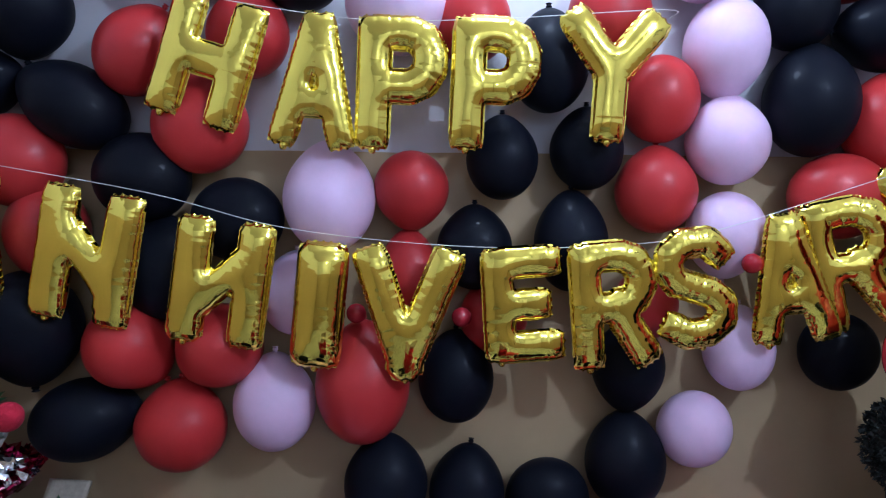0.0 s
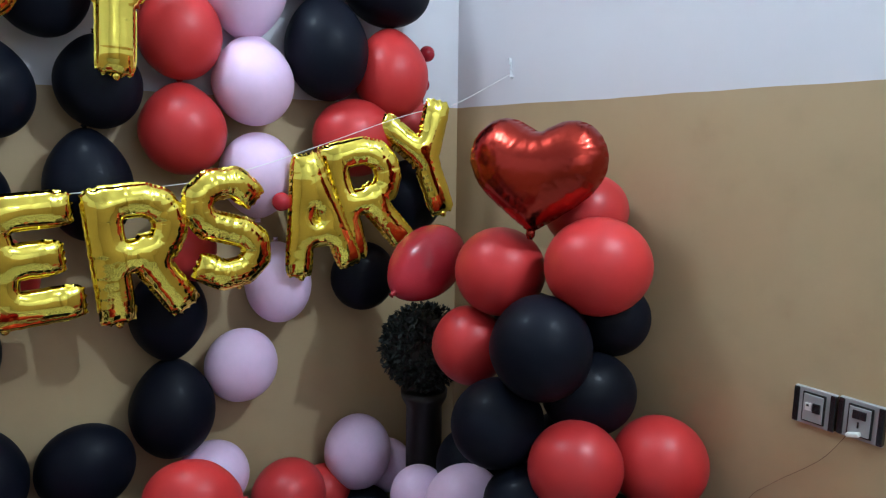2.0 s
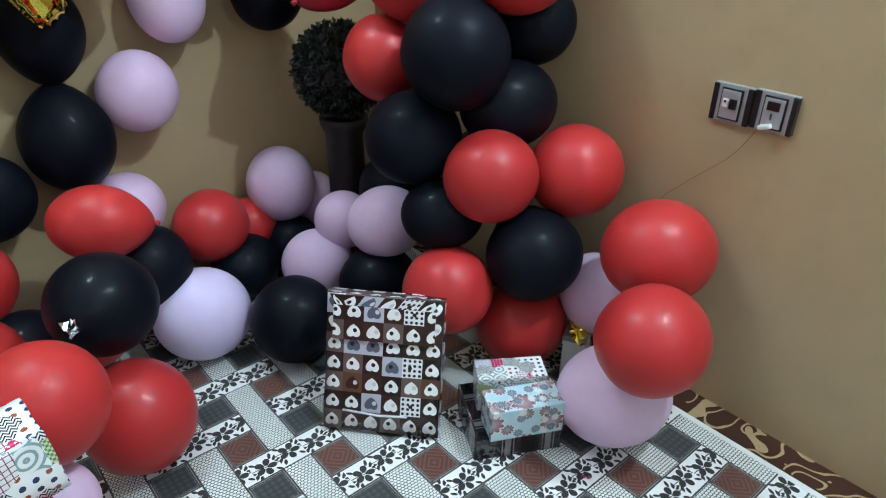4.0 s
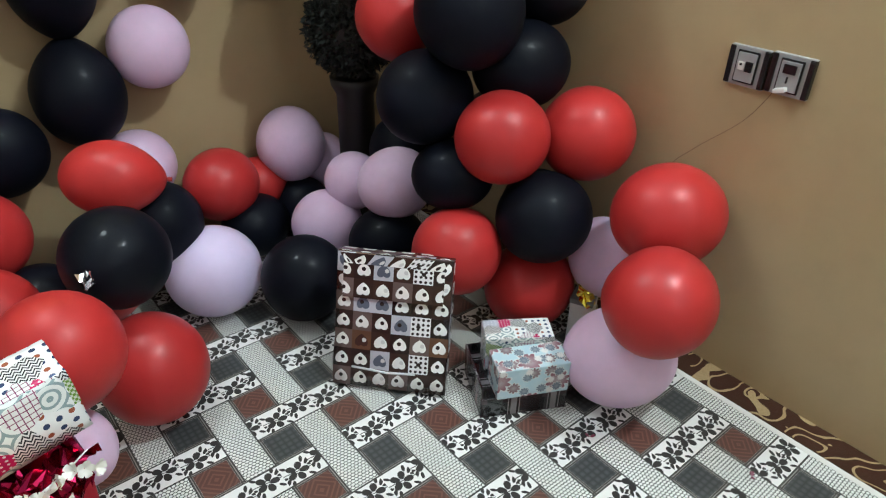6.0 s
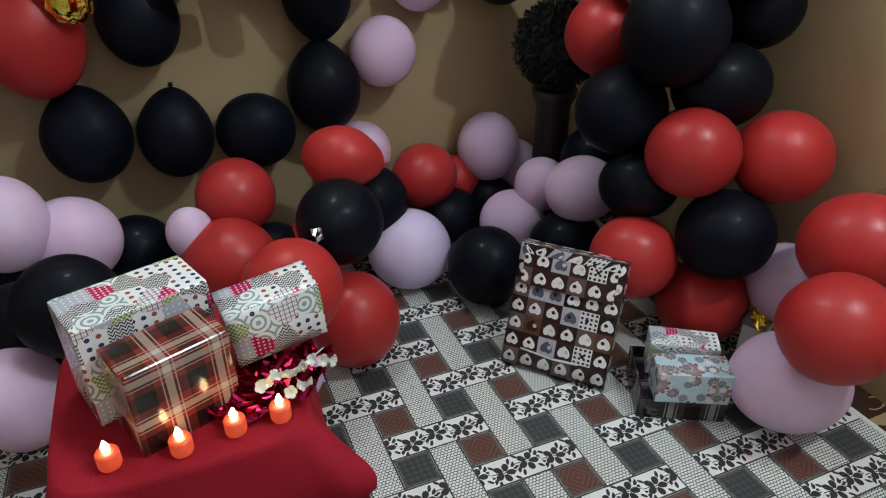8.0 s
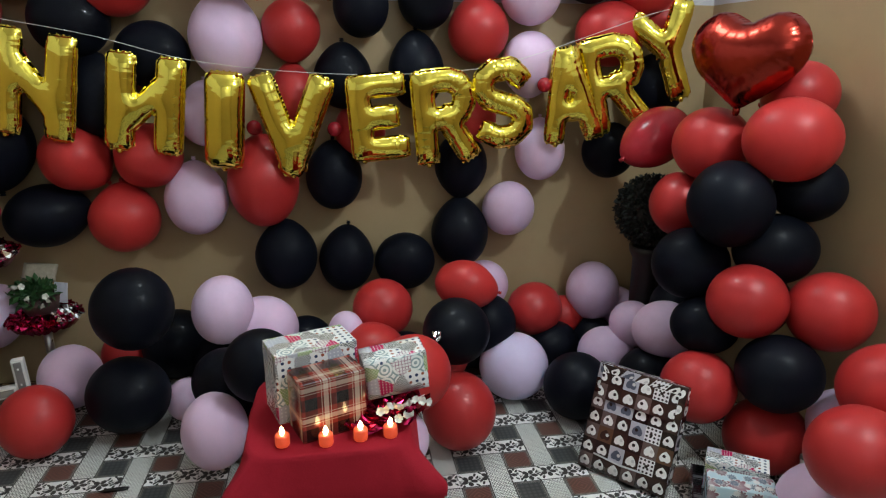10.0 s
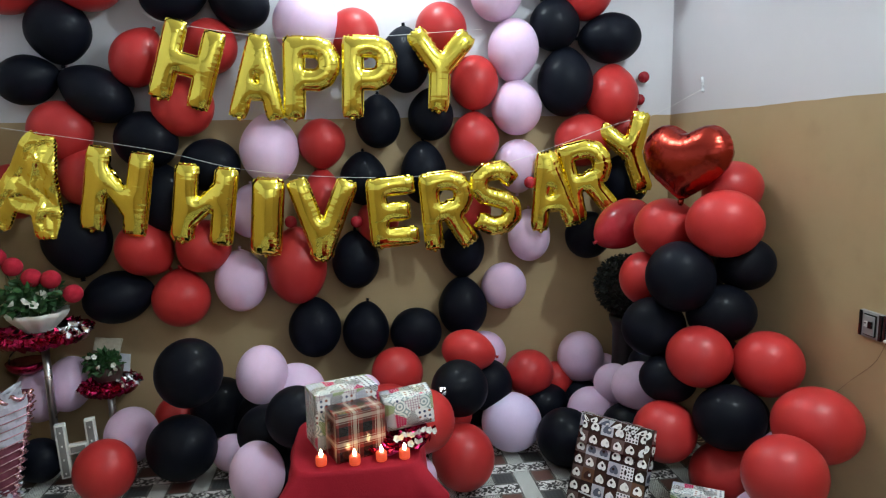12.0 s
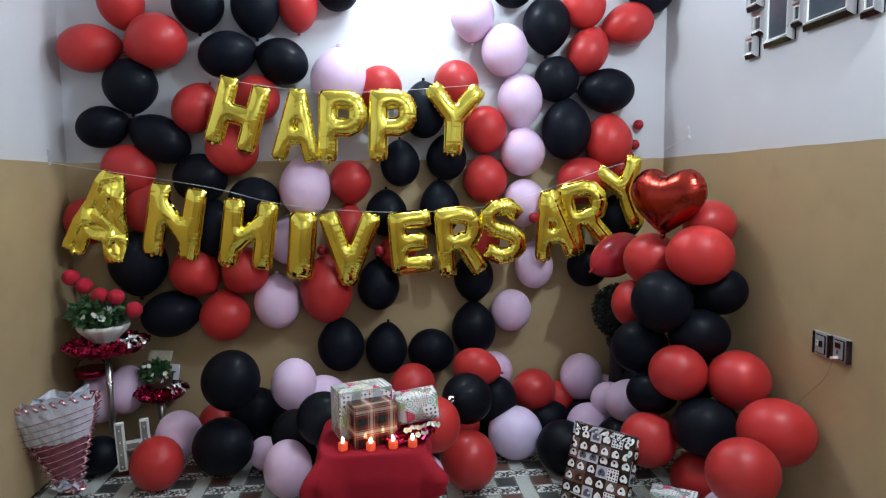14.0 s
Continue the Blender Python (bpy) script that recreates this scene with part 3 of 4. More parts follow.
pile_balloon("R", 1.748, 0.955, 0.128, 0.128, 0.92)
pile_balloon("K", 1.723, 0.907, 0.374, 0.123, 0.93, where="column")
pile_balloon("R", 1.652, 1.004, 0.577, 0.117, 0.96, where="column")
pile_balloon("R", 1.871, 0.920, 0.561, 0.122, 0.97, where="column")
pile_balloon("R", 1.866, 0.649, 0.444, 0.131, 0.91, where="column")
pile_balloon("R", 1.655, 0.508, 0.366, 0.123, 0.94, where="column")
pile_balloon("P", 1.703, 0.604, 0.127, 0.132, 0.89, where="column")
pile_balloon("P", 1.896, 0.825, 0.227, 0.104, 1.16, where="column")
pile_balloon("K", 1.779, 1.083, 0.715, 0.121, 0.86, where="column")
pile_balloon("K", 1.568, 1.204, 0.641, 0.122, 0.94, where="column")
pile_balloon("K", 1.619, 1.105, 0.861, 0.133, 1.02, where="column")
pile_balloon("K", 1.890, 1.114, 0.894, 0.111, 0.83, where="column")
pile_balloon("R", 1.762, 1.058, 1.061, 0.132, 0.91, where="column")
pile_balloon("R", 1.664, 1.319, 1.016, 0.125, 0.98, where="column")
pile_balloon("T", 1.590, 1.570, 1.010, 0.124, 1.45, (-0.85, -0.2, -0.45), where="column")
pile_balloon("R", 1.606, 1.378, 0.800, 0.109, 1.08, where="column")
pile_balloon("R", 1.875, 1.20, 1.180, 0.115, 0.86, where="column")
pile_balloon("K", 1.8, 1.18, 0.5, 0.12, 1.00, where="column")
pile_balloon("K", 1.8, 1.33, 0.82, 0.12, 1.00, where="column")
pile_balloon("K", 1.72, 1.5, 0.36, 0.115, 1.00)
pile_balloon("K", 1.86, 1.05, 0.3, 0.11, 1.00)
pile_balloon("K", 0.5, 1.8, 0.14, 0.12, 1.00)
pile_balloon("K", 0.66, 1.62, 0.16, 0.11, 1.00)
pile_balloon("K", 0.98, 1.8, 0.14, 0.12, 1.00)
pile_balloon("R", 0.8, 1.62, 0.17, 0.11, 1.00)
pile_balloon("K", -0.05, 1.8, 0.14, 0.12, 1.00)


# ---- foil letters ----
BOWL = [(-1, 1), (0.25, 1), (0.72, 0.88), (0.97, 0.62), (0.97, 0.34), (0.72, 0.08), (0.25, -0.05), (-1, -0.05)]
GLYPHS = {
    "H": ([[(-1, -1), (-1, 1)], [(1, -1), (1, 1)], [(-1, 0), (1, 0)]]),
    "A": ([[(-1, -1), (-0.12, 1)], [(0.12, 1), (1, -1)], [(-0.62, -0.42), (0.62, -0.42)]]),
    "P": ([[(-1, -1), (-1, 1)], BOWL]),
    "Y": ([[(-1, 1), (0, 0.05)], [(1, 1), (0, 0.05)], [(0, 0.2), (0, -1)]]),
    "N": ([[(-1, -1), (-1, 1)], [(1, -1), (1, 1)], [(-1, 0.75), (1, -0.75)]]),
    "I": ([[(0, -1), (0, 1)]]),
    "V": ([[(-1, 1), (0, -1)], [(1, 1), (0, -1)]]),
    "E": ([[(-1, -1), (-1, 1)], [(-1, 1), (1, 1)], [(-1, 0), (0.55, 0)], [(-1, -1), (1, -1)]]),
    "R": ([[(-1, -1), (-1, 1)], BOWL, [(0.0, 0.0), (0.95, -1)]]),
    "S": ([[(1, 0.72), (0.62, 0.98), (-0.3, 1), (-0.86, 0.8), (-0.98, 0.48), (-0.7, 0.18), (0.55, -0.15), (0.97, -0.42), (0.9, -0.78), (0.35, -1), (-0.5, -1), (-1, -0.8)]]),
}


def pillow(name, inside, along, xs, zs, half, depth, seed, crumple, material, step, folds=None, ends=None, cross=None):
    """Two foil sheets blown up between a seam; inside: the distance in from the outline on a grid."""
    gz, gx = np.gradient(inside, step)
    size = np.maximum(np.hypot(gx, gz), 0.3)
    seam = -0.0035
    push = np.where(inside < seam, (seam - inside) / size, 0.0)
    px, pz = xs + gx / size * push, zs + gz / size * push
    full = np.clip(inside / half, 0, 1)
    blown = np.zeros(inside.shape)
    within = inside > 0
    for _ in range(int(60 + 2.2 * (half / step) ** 2)):
        near = np.zeros(inside.shape)
        near[1:-1, 1:-1] = (blown[2:, 1:-1] + blown[:-2, 1:-1] + blown[1:-1, 2:] + blown[1:-1, :-2]) / 4
        blown = np.where(within, near + 1.0, 0.0)
    h = depth * np.sqrt(blown / blown.max())
    keep = inside > seam - step * 1.05
    verts, faces, index = [], [], {}
    rows, cols = inside.shape
    for sheet in (-1, 1):
        index[sheet] = -np.ones((rows, cols), int)
        for i in range(rows):
            for j in range(cols):
                if not keep[i, j]:
                    continue
                x, z, f = px[i, j], pz[i, j], full[i, j]
                s = along[i, j]
                edge = (1 - f) ** 1.3
                k = 1.0 if folds is None else folds[i, j]
                q = s / 0.027 + 0.45 * noise.noise((s * 21, sheet * 3.0, seed))
                ridge = abs((q % 1.0) - 0.5) * 2
                crease = max(0.0, ridge - 0.80) / 0.20 * (0.5 + 0.5 * noise.noise((math.floor(q + 0.5) * 3.7, seed, sheet)))
                pleat = noise.noise((s * 62, sheet * 3.0, seed)) * 0.0016 * edge * (0.35 + k) - crease * (0.0016 + 0.0055 * (1 - f)) * k
                if ends is not None and ends[i, j] > 0:
                    gather = abs(noise.noise((cross[i, j] * 75, sheet * 2.0, seed)))
                    pleat -= ends[i, j] * (gather * 0.0045 - 0.001) * (1 - 0.4 * f)
                dent = noise.noise((x * 11, z * 11, seed + sheet)) * 0.0018 * f
                fold = abs(noise.noise((x * 7, z * 7, seed * 1.7 + sheet))) * 0.002
                lean = 0.0
                if crumple:
                    for n, (period, high) in enumerate(((0.150, 0.024), (0.098, 0.014), (0.066, 0.006))):
                        a = seed + n * 2.1 + sheet * 0.6
                        fold += abs(((x * math.cos(a) + z * math.sin(a)) / period + n * 0.37) % 1.0 - 0.5) * 2 * high * crumple * 1.6
                    lean = crumple * (abs(((x * 0.5 + z * 0.87) / 0.21) % 1.0 - 0.5) - 0.25) * 0.09
                y = max(0.0004 + 0.25 * h[i, j] * f, (h[i, j] + pleat + dent) * (1 - 0.30 * crumple) - fold * f) if inside[i, j] > 0 else 0.0004 + 0.0012 * noise.noise((s * 90, seed, 0))
                index[sheet][i, j] = len(verts)
                verts.append((x + 0.0016 * noise.noise((s * 80, seed, 1.0)), sheet * y + lean, z + 0.0016 * noise.noise((s * 80, seed, 2.0))))
        idx = index[sheet]
        for i in range(rows - 1):
            for j in range(cols - 1):
                quad = (idx[i, j], idx[i, j + 1], idx[i + 1, j + 1], idx[i + 1, j])
                if min(quad) >= 0:
                    faces.append(quad if sheet < 0 else quad[::-1])
    return mesh_of(name, verts, faces, material, smooth=not crumple)


def letter_mesh(ch, w, h, half, seed, crumple=0.0, mirror=False):
    step = 0.0048
    ax, az = max(0.0, w / 2 - half), h / 2 - half
    xs, zs = np.meshgrid(np.arange(-w / 2 - 0.012, w / 2 + 0.0125, step), np.arange(-h / 2 - 0.012, h / 2 + 0.0125, step))
    best, run = np.full(xs.shape, 9.0), 0.0
    along, folds, ends, cross = [np.zeros(xs.shape) for _ in range(4)]
    for line in GLYPHS[ch]:
        wide = half * (0.80 if ch in "N" and abs(line[0][0] - line[-1][0]) > 1.5 else 1.0)
        for n in range(len(line) - 1):
            (x0, z0), (x1, z1) = [((-1 if mirror else 1) * a * ax, b * az) for a, b in line[n:n + 2]]
            lx, lz = x1 - x0, z1 - z0
            ln = math.hypot(lx, lz)
            t = ((xs - x0) * lx + (zs - z0) * lz) / ln
            perp = np.abs((xs - x0) * lz - (zs - z0) * lx) / ln
            before, after = np.maximum(-t, 0), np.maximum(t - ln, 0)
            over = before + after
            square = ((n == 0) & (before > 0)) | ((n == len(line) - 2) & (after > 0))
            d = np.where(square, (perp ** 5 + over ** 5) ** 0.2, np.hypot(perp, over)) + (half - wide)
            along = np.where(d < best, run + t, along)
            reach = np.full(xs.shape, 9.0)
            if n == 0:
                reach = np.minimum(reach, t + half)
            if n == len(line) - 2:
                reach = np.minimum(reach, ln - t + half)
            ends = np.where(d < best, np.clip(1 - reach / 0.042, 0, 1), ends)
            cross = np.where(d < best, ((xs - x0) * lz - (zs - z0) * lx) / ln, cross)
            bend = np.clip(1 - np.minimum(t, ln - t) / 0.05, 0, 1) if len(line) < 3 and ch in "AVYNR" else 0.0
            folds = np.where(d < best, 1.0 if len(line) > 2 else 0.26 + 0.3 * bend, folds)
            best = np.minimum(best, d)
            run += ln
    inside = half - best - ends * 0.006 * np.abs(np.sin(cross * 150 + seed))
    return pillow("foil_letter", inside, along, xs, zs, half, half * 0.80, seed, crumple, GOLD, step, folds, ends, cross)


def letter(ch, x, z, w, h, tilt, y=1.77, turn=0.0, half=0.043, crumple=0.0, mirror=False, group=""):
    seed = x * 7.3 + z * 3.1
    what = "crumpled half-deflated" if crumple else "shiny inflated"
    ob = new("foil_letter_balloon", letter_mesh(ch, w, h, half, seed, crumple, mirror))
    ob.matrix_basis = pose(x, y, z, 0, tilt, turn)
    tagged(ob, f"{what} gold foil letter {ch} hung on white string", "letter balloon", group)
    tab = lathe("filling_tab", [(0.006, 0.0), (0.010, 0.006), (0.011, 0.016), (0.004, 0.024)], GOLD, 8)
    part("filling_tab", tab, ob, pose(0.0 if ch in "IVYS" else half - w / 2, 0, -h / 2 - 0.010))
    return ob


HAPPY, ANNIV = "letters of the upper word", "letters of the lower word"
letter("H", -0.250, 1.719, 0.245, 0.335, 17, half=0.044, group=HAPPY)
letter("A", 0.030, 1.668, 0.218, 0.352, 4, half=0.036, group=HAPPY)
letter("P", 0.258, 1.662, 0.236, 0.350, 2, half=0.044, group=HAPPY)
letter("P", 0.506, 1.664, 0.236, 0.350, 2, half=0.044, group=HAPPY)
letter("Y", 0.813, 1.690, 0.280, 0.350, 3, half=0.044, group=HAPPY)
letter("A", -0.905, 1.240, 0.300, 0.425, 16, half=0.054, crumple=0.6, group=ANNIV)
letter("N", -0.573, 1.202, 0.264, 0.360, 10, half=0.047, group=ANNIV)
letter("N", -0.223, 1.134, 0.256, 0.342, 8, half=0.047, mirror=True, group=ANNIV)
letter("I", 0.038, 1.074, 0.134, 0.345, 5, half=0.066, group=ANNIV)
letter("V", 0.274, 1.052, 0.290, 0.365, 2, half=0.046, group=ANNIV)
letter("E", 0.589, 1.078, 0.219, 0.315, -4, half=0.042, group=ANNIV)
letter("R", 0.839, 1.078, 0.240, 0.352, -5, half=0.042, group=ANNIV)
letter("S", 1.061, 1.125, 0.222, 0.330, -9, half=0.040, group=ANNIV)
letter("A", 1.323, 1.152, 0.225, 0.360, -9, half=0.038, turn=-12, group=ANNIV)
letter("R", 1.501, 1.195, 0.240, 0.370, -13, half=0.040, turn=-18, group=ANNIV)
letter("Y", 1.707, 1.305, 0.240, 0.360, -19, y=1.75, half=0.040, turn=-22, group=ANNIV)


def spline(points, steps=6):
    out = []
    pts = [Vector(p) for p in points]
    for n in range(len(pts) - 1):
        p0, p1, p2, p3 = pts[max(n - 1, 0)], pts[n], pts[n + 1], pts[min(n + 2, len(pts) - 1)]
        for k in range(steps):
            t = k / steps
            out.append(0.5 * ((2 * p1) + (p2 - p0) * t + (2 * p0 - 5 * p1 + 4 * p2 - p3) * t * t + (3 * p1 - p0 - 3 * p2 + p3) * t ** 3))
    return out + [pts[-1]]


lower = spline([(XL, 1.80, 1.50), (-0.953, 1.77, 1.465), (-0.415, 1.77, 1.372), (-0.051, 1.77, 1.281), (0.396, 1.77, 1.236), (0.798, 1.77, 1.238), (1.106, 1.77, 1.281), (1.629, 1.76, 1.450), (1.811, 1.755, 1.490), (XR - 0.004, 1.70, 1.60)])
tagged(new("banner_string", tube("banner_string", lower, 0.0011, STRING)), "thin white string holding the lower word", "string")
upper = spline([(-0.47, 1.97, 1.97), (-0.38, 1.78, 1.91), (-0.31, 1.77, 1.887), (0.134, 1.77, 1.828), (0.50, 1.77, 1.835), (0.95, 1.77, 1.866), (1.04, 1.97, 1.90)])
tagged(new("banner_string", tube("banner_string", upper, 0.0011, STRING)), "thin white string holding the upper word", "string")


# ---- heart foil balloon on the column ----
def heart_mesh(w, depth):
    step = 0.006
    t = np.linspace(0, 2 * math.pi, 400)
    hx = np.sign(np.sin(t)) * (0.70 * np.abs(np.sin(t)) ** 2.4 + 0.30 * np.abs(np.sin(t))) / 2 * w
    hz = (13 * np.cos(t) - 3.6 * np.cos(2 * t) - 2 * np.cos(3 * t) - np.cos(4 * t)) / 32 * w * 0.74 + 0.20 * np.cos(t) / 2 * w
    xs, zs = np.meshgrid(np.arange(hx.min() - 0.015, hx.max() + 0.015, step), np.arange(hz.min() - 0.015, hz.max() + 0.015, step))
    d2 = (xs[..., None] - hx) ** 2 + (zs[..., None] - hz) ** 2
    near = d2.argmin(-1)
    dist = np.sqrt(d2.min(-1))
    x1, z1, x2, z2 = hx[:-1], hz[:-1], hx[1:], hz[1:]
    cross = ((z1 > zs[..., None]) != (z2 > zs[..., None])) & (xs[..., None] < (x2 - x1) * (zs[..., None] - z1) / (z2 - z1 + 1e-12) + x1)
    inside = np.where(cross.sum(-1) % 2 == 1, dist, -dist)
    return pillow("heart_balloon", inside, near * 0.0030, xs, zs, inside.max(), depth, 4.2, 0.0, REDFOIL, step)


heart = new("heart_balloon", heart_mesh(0.352, 0.092))
heart.matrix_basis = pose(1.680, 1.205, 1.305, -6, 2, -57)
tagged(heart, "shiny red foil heart balloon on top of the column", "balloon")
part("filling_tab", lathe("filling_tab", [(0.007, 0), (0.012, 0.01), (0.012, 0.022), (0.004, 0.03)], REDFOIL, 8), heart, pose(0, 0, -0.186))


# ---- tiny balloons ----
def tiny(x, y, z, r=0.028):
    ob = balloon("T", x, y, z, r, r, r, (0.1, 1, 0.1), "tiny round red balloon taped on the wall", "tiny balloons")
    ob.name = "small_balloon"


for x, y, z in ((1.856, 1.97, 1.681), (1.835, 1.97, 1.573), (1.797, 1.95, 1.512), (1.231, 1.80, 1.190), (0.425, 1.84, 1.03), (-0.07, 1.85, 1.067), (0.13, 1.84, 1.04)):
    tiny(x, y, z)


# ---- table with gifts ----
def cloth_mesh(cx, cy, sx, sy, top):
    """A cloth over a small table: flat top, rounded edge, flared folds down to the floor."""
    rings, around = [], 96
    outline = []
    for k in range(around):
        a = 2 * math.pi * k / around
        c, s = math.cos(a), math.sin(a)
        e = 0.36
        outline.append((math.copysign(abs(c) ** e, c) * sx / 2, math.copysign(abs(s) ** e, s) * sy / 2, a))
    verts, faces = [], []
    levels = [(0.0, 0.0, 0.0), (0.5, 0, 0), (0.85, 0, 0), (0.97, 0, 0), (1.0, 0.004, 0.002), (1.0, 0.010, 0.012)] + [(1.0, 0.010 + 0.060 * min(1, n / 4) - 0.045 * max(0, n - 4) / 22, 0.012 + (top - 0.016) * n / 26) for n in range(1, 27)]
    for f, out, drop in levels:
        for x, y, a in outline:
            corner = abs(math.sin(2 * a)) ** 3
            ripple = noise.noise((math.cos(a) * 5, math.sin(a) * 5, drop * 2.2)) * 0.030 * min(1, drop / 0.12) + noise.noise((math.cos(a) * 13, math.sin(a) * 13, drop * 1.5)) * 0.010 * min(1, drop / 0.2)
            o = out * (0.36 + 0.2 * corner * (1.0 if a > math.pi else 0.1)) + ripple
            wing = (0.088 if 1.5 * math.pi < a else 0.060 if math.pi < a else 0.02) * abs(math.sin(2 * a)) ** 4.0
            rise = min(1.0, drop / 0.070) ** 1.3
            fall = max(0.0, 1.0 - max(0.0, drop - 0.070) / 0.13) ** 0.9
            o += wing * rise * (0.08 + 0.92 * fall) + 0.022 * corner * rise * noise.noise((drop * 80, a * 3, 4.0))
            n = math.hypot(x, y)
            lift = noise.noise((x * f * 9, y * f * 9, 1.5)) * 0.003 * (f < 1)
            hem = (0.02 + 0.03 * noise.noise((a * 2, 3, 1)) - 0.02 * corner) * (drop / top) ** 4
            verts.append((cx + x * f + x / n * o, cy + y * f + y / n * o, max(0.003, top - drop + lift + hem)))
    for n in range(len(levels) - 1):
        for k in range(around):
            k2 = (k + 1) % around
            faces.append((n * around + k, n * around + k2, (n + 1) * around + k2, (n + 1) * around + k)[::-1])
    return mesh_of("tablecloth", verts, faces, CLOTH)


TOP = 0.50
table = empty("small_table", pose(0.385, 0.70, 0), "small low table hidden under a red cloth", "table")
part("tabletop", box_mesh("tabletop", 0.318, 0.328, 0.03, DARKPOT, 0.006), table, pose(0, 0, TOP - 0.036))
for lx, ly in ((-0.13, -0.13), (0.13, -0.13), (-0.13, 0.13), (0.13, 0.13)):
    part("leg", box_mesh("leg", 0.03, 0.03, TOP - 0.036, DARKPOT, 0.004), table, pose(lx, ly, 0))
cloth = new("tablecloth", cloth_mesh(0.385, 0.70, 0.362, 0.375, TOP))
tagged(cloth, "plain red cloth draped over the small table", "tablecloth")


def gift(name, label, m, sx, sy, sz, material, bulge=0.0, ribbon=None):
    ob = new(name, box_mesh(name, sx, sy, sz, material, 0.004, 2, bulge))
    ob.matrix_basis = m
    tagged(ob, label, "gift box", "wrapped gifts")
    flap = box_mesh("paper_flap", sx * 0.9, 0.002, sz * 0.5, material, 0.0)
    part("paper_flap", flap, ob, pose(0.0, sy / 2 + 0.002, sz * 0.2))
    return ob


gift("gift_box", "box wrapped in white and coloured patchwork paper", pose(0.345, 0.724, TOP, 0, 0, 20), 0.194, 0.108, 0.168, PATCH)
gift("gift_box", "box wrapped in shiny brown plaid paper", pose(0.382, 0.622, TOP, 0, 0, 22), 0.150, 0.090, 0.140, PLAID)
gift("gift_parcel", "soft parcel in bright patchwork paper", pose(0.541, 0.690, TOP + 0.050, 0, -5, 8), 0.146, 0.076, 0.096, PATCH, bulge=0.008)
gift("gift_box", "box under the parcel in crimson foil", pose(0.530, 0.695, TOP, 0, 0, 8), 0.11, 0.07, 0.050, CRIMSONFOIL)


# led candles
def candle(x, y):
    ob = empty("led_candle", pose(x, y, TOP, 0, 0, random.uniform(0, 90)) @ Matrix.Scale(0.82, 4), "small lit orange electric tea light on the red cloth", "candle", "candles on the table")
    body = part("body", lathe("body", [(0.0175, 0.002), (0.019, 0.006), (0.019, 0.030), (0.017, 0.0335), (0.009, 0.0325), (0.004, 0.031)], WAX, 20), ob)
    part("flame_tip", lathe("flame_tip", [(0.003, 0.030), (0.0065, 0.036), (0.0072, 0.042), (0.0045, 0.050), (0.0008, 0.057)], FLAME, 12), body, None, "glowing white plastic flame")


for x, y in ((0.285, 0.558), (0.377, 0.546), (0.451, 0.555), (0.516, 0.558)):
    candle(x, y)


def blossom(name, r, petals, material, rise=0.4):
    verts, faces = [], []
    for k in range(petals):
        a = 2 * math.pi * k / petals
        ca, sa = math.cos(a), math.sin(a)
        base = len(verts)
        for t, w, h in ((0.05, 0.10, 0.0), (0.45, 0.42, rise * 0.45), (0.80, 0.44, rise), (1.0, 0.18, rise * 0.9)):
            for side in (-1, 0, 1):
                along, off = t * r, side * w * r
                verts.append((ca * along - sa * off, sa * along + ca * off, h * r + (0 if side else -0.08 * r)))
        for n in range(3):
            for s in range(2):
                b = base + n * 3 + s
                faces.append((b, b + 1, b + 4, b + 3))
    return mesh_of(name, verts, faces, material)


FLOWER = blossom("blossom", 0.0100, 5, PETAL, 0.8)
garland = empty("flower_garland", pose(0.50, 0.60, TOP), "string of small white cloth flowers lying by the gifts", "garland")
part("thread", tube("thread", [(-0.005, 0.0, 0.045), (0.03, -0.01, 0.05), (0.07, 0.0, 0.058), (0.10, 0.02, 0.06)], 0.001, STRING), garland)
for n in range(11):
    part("blossom", FLOWER, garland, pose(-0.005 + 0.0105 * n, -0.014 + 0.008 * math.sin(n), 0.046 + 0.0018 * n, 60 + 25 * math.sin(n * 2.1), 20 * math.cos(n * 1.3), 40 * n))
for n in range(4):
    part("blossom", FLOWER, garland, pose(0.035 + 0.011 * n, -0.030, 0.034 + 0.004 * (n % 2), 55, 10 * n, 70 * n))


def crumpled_strip(name, length, width, material, seed, n=26):
    verts, faces = [], []
    for k in range(n + 1):
        t = k / n
        for s in (-1, -0.33, 0.33, 1):
            p = Vector((t * length - length / 2, s * width / 2, 0))
            j = noise.noise_vector(Vector((t * 6, s * 1.5, seed)))
            verts.append(p + Vector((j.x * width * 0.5, j.y * width * 0.5, abs(j.z) * width * 0.9 + width * 0.25)))
    for k in range(n):
        for s in range(3):
            b = k * 4 + s
            faces.append((b, b + 1, b + 5, b + 4))
    return mesh_of(name, verts, faces, material, smooth=False)


for n, (x, y, z, r) in enumerate(((0.462, 0.612, TOP + 0.003, 40), (0.515, 0.622, TOP + 0.010, -10), (0.560, 0.628, TOP + 0.02, 25), (0.500, 0.600, TOP + 0.003, 75), (0.548, 0.605, TOP + 0.004, -35))):
    ob = new("tinsel_ribbon", crumpled_strip("tinsel_ribbon", 0.090, 0.050, CRIMSONFOIL, n * 3.1))
    ob.matrix_basis = pose(x, y, z, 0, -8, r)
    tagged(ob, "crumpled crimson foil ribbon on the table", "ribbon", "crimson ribbons")

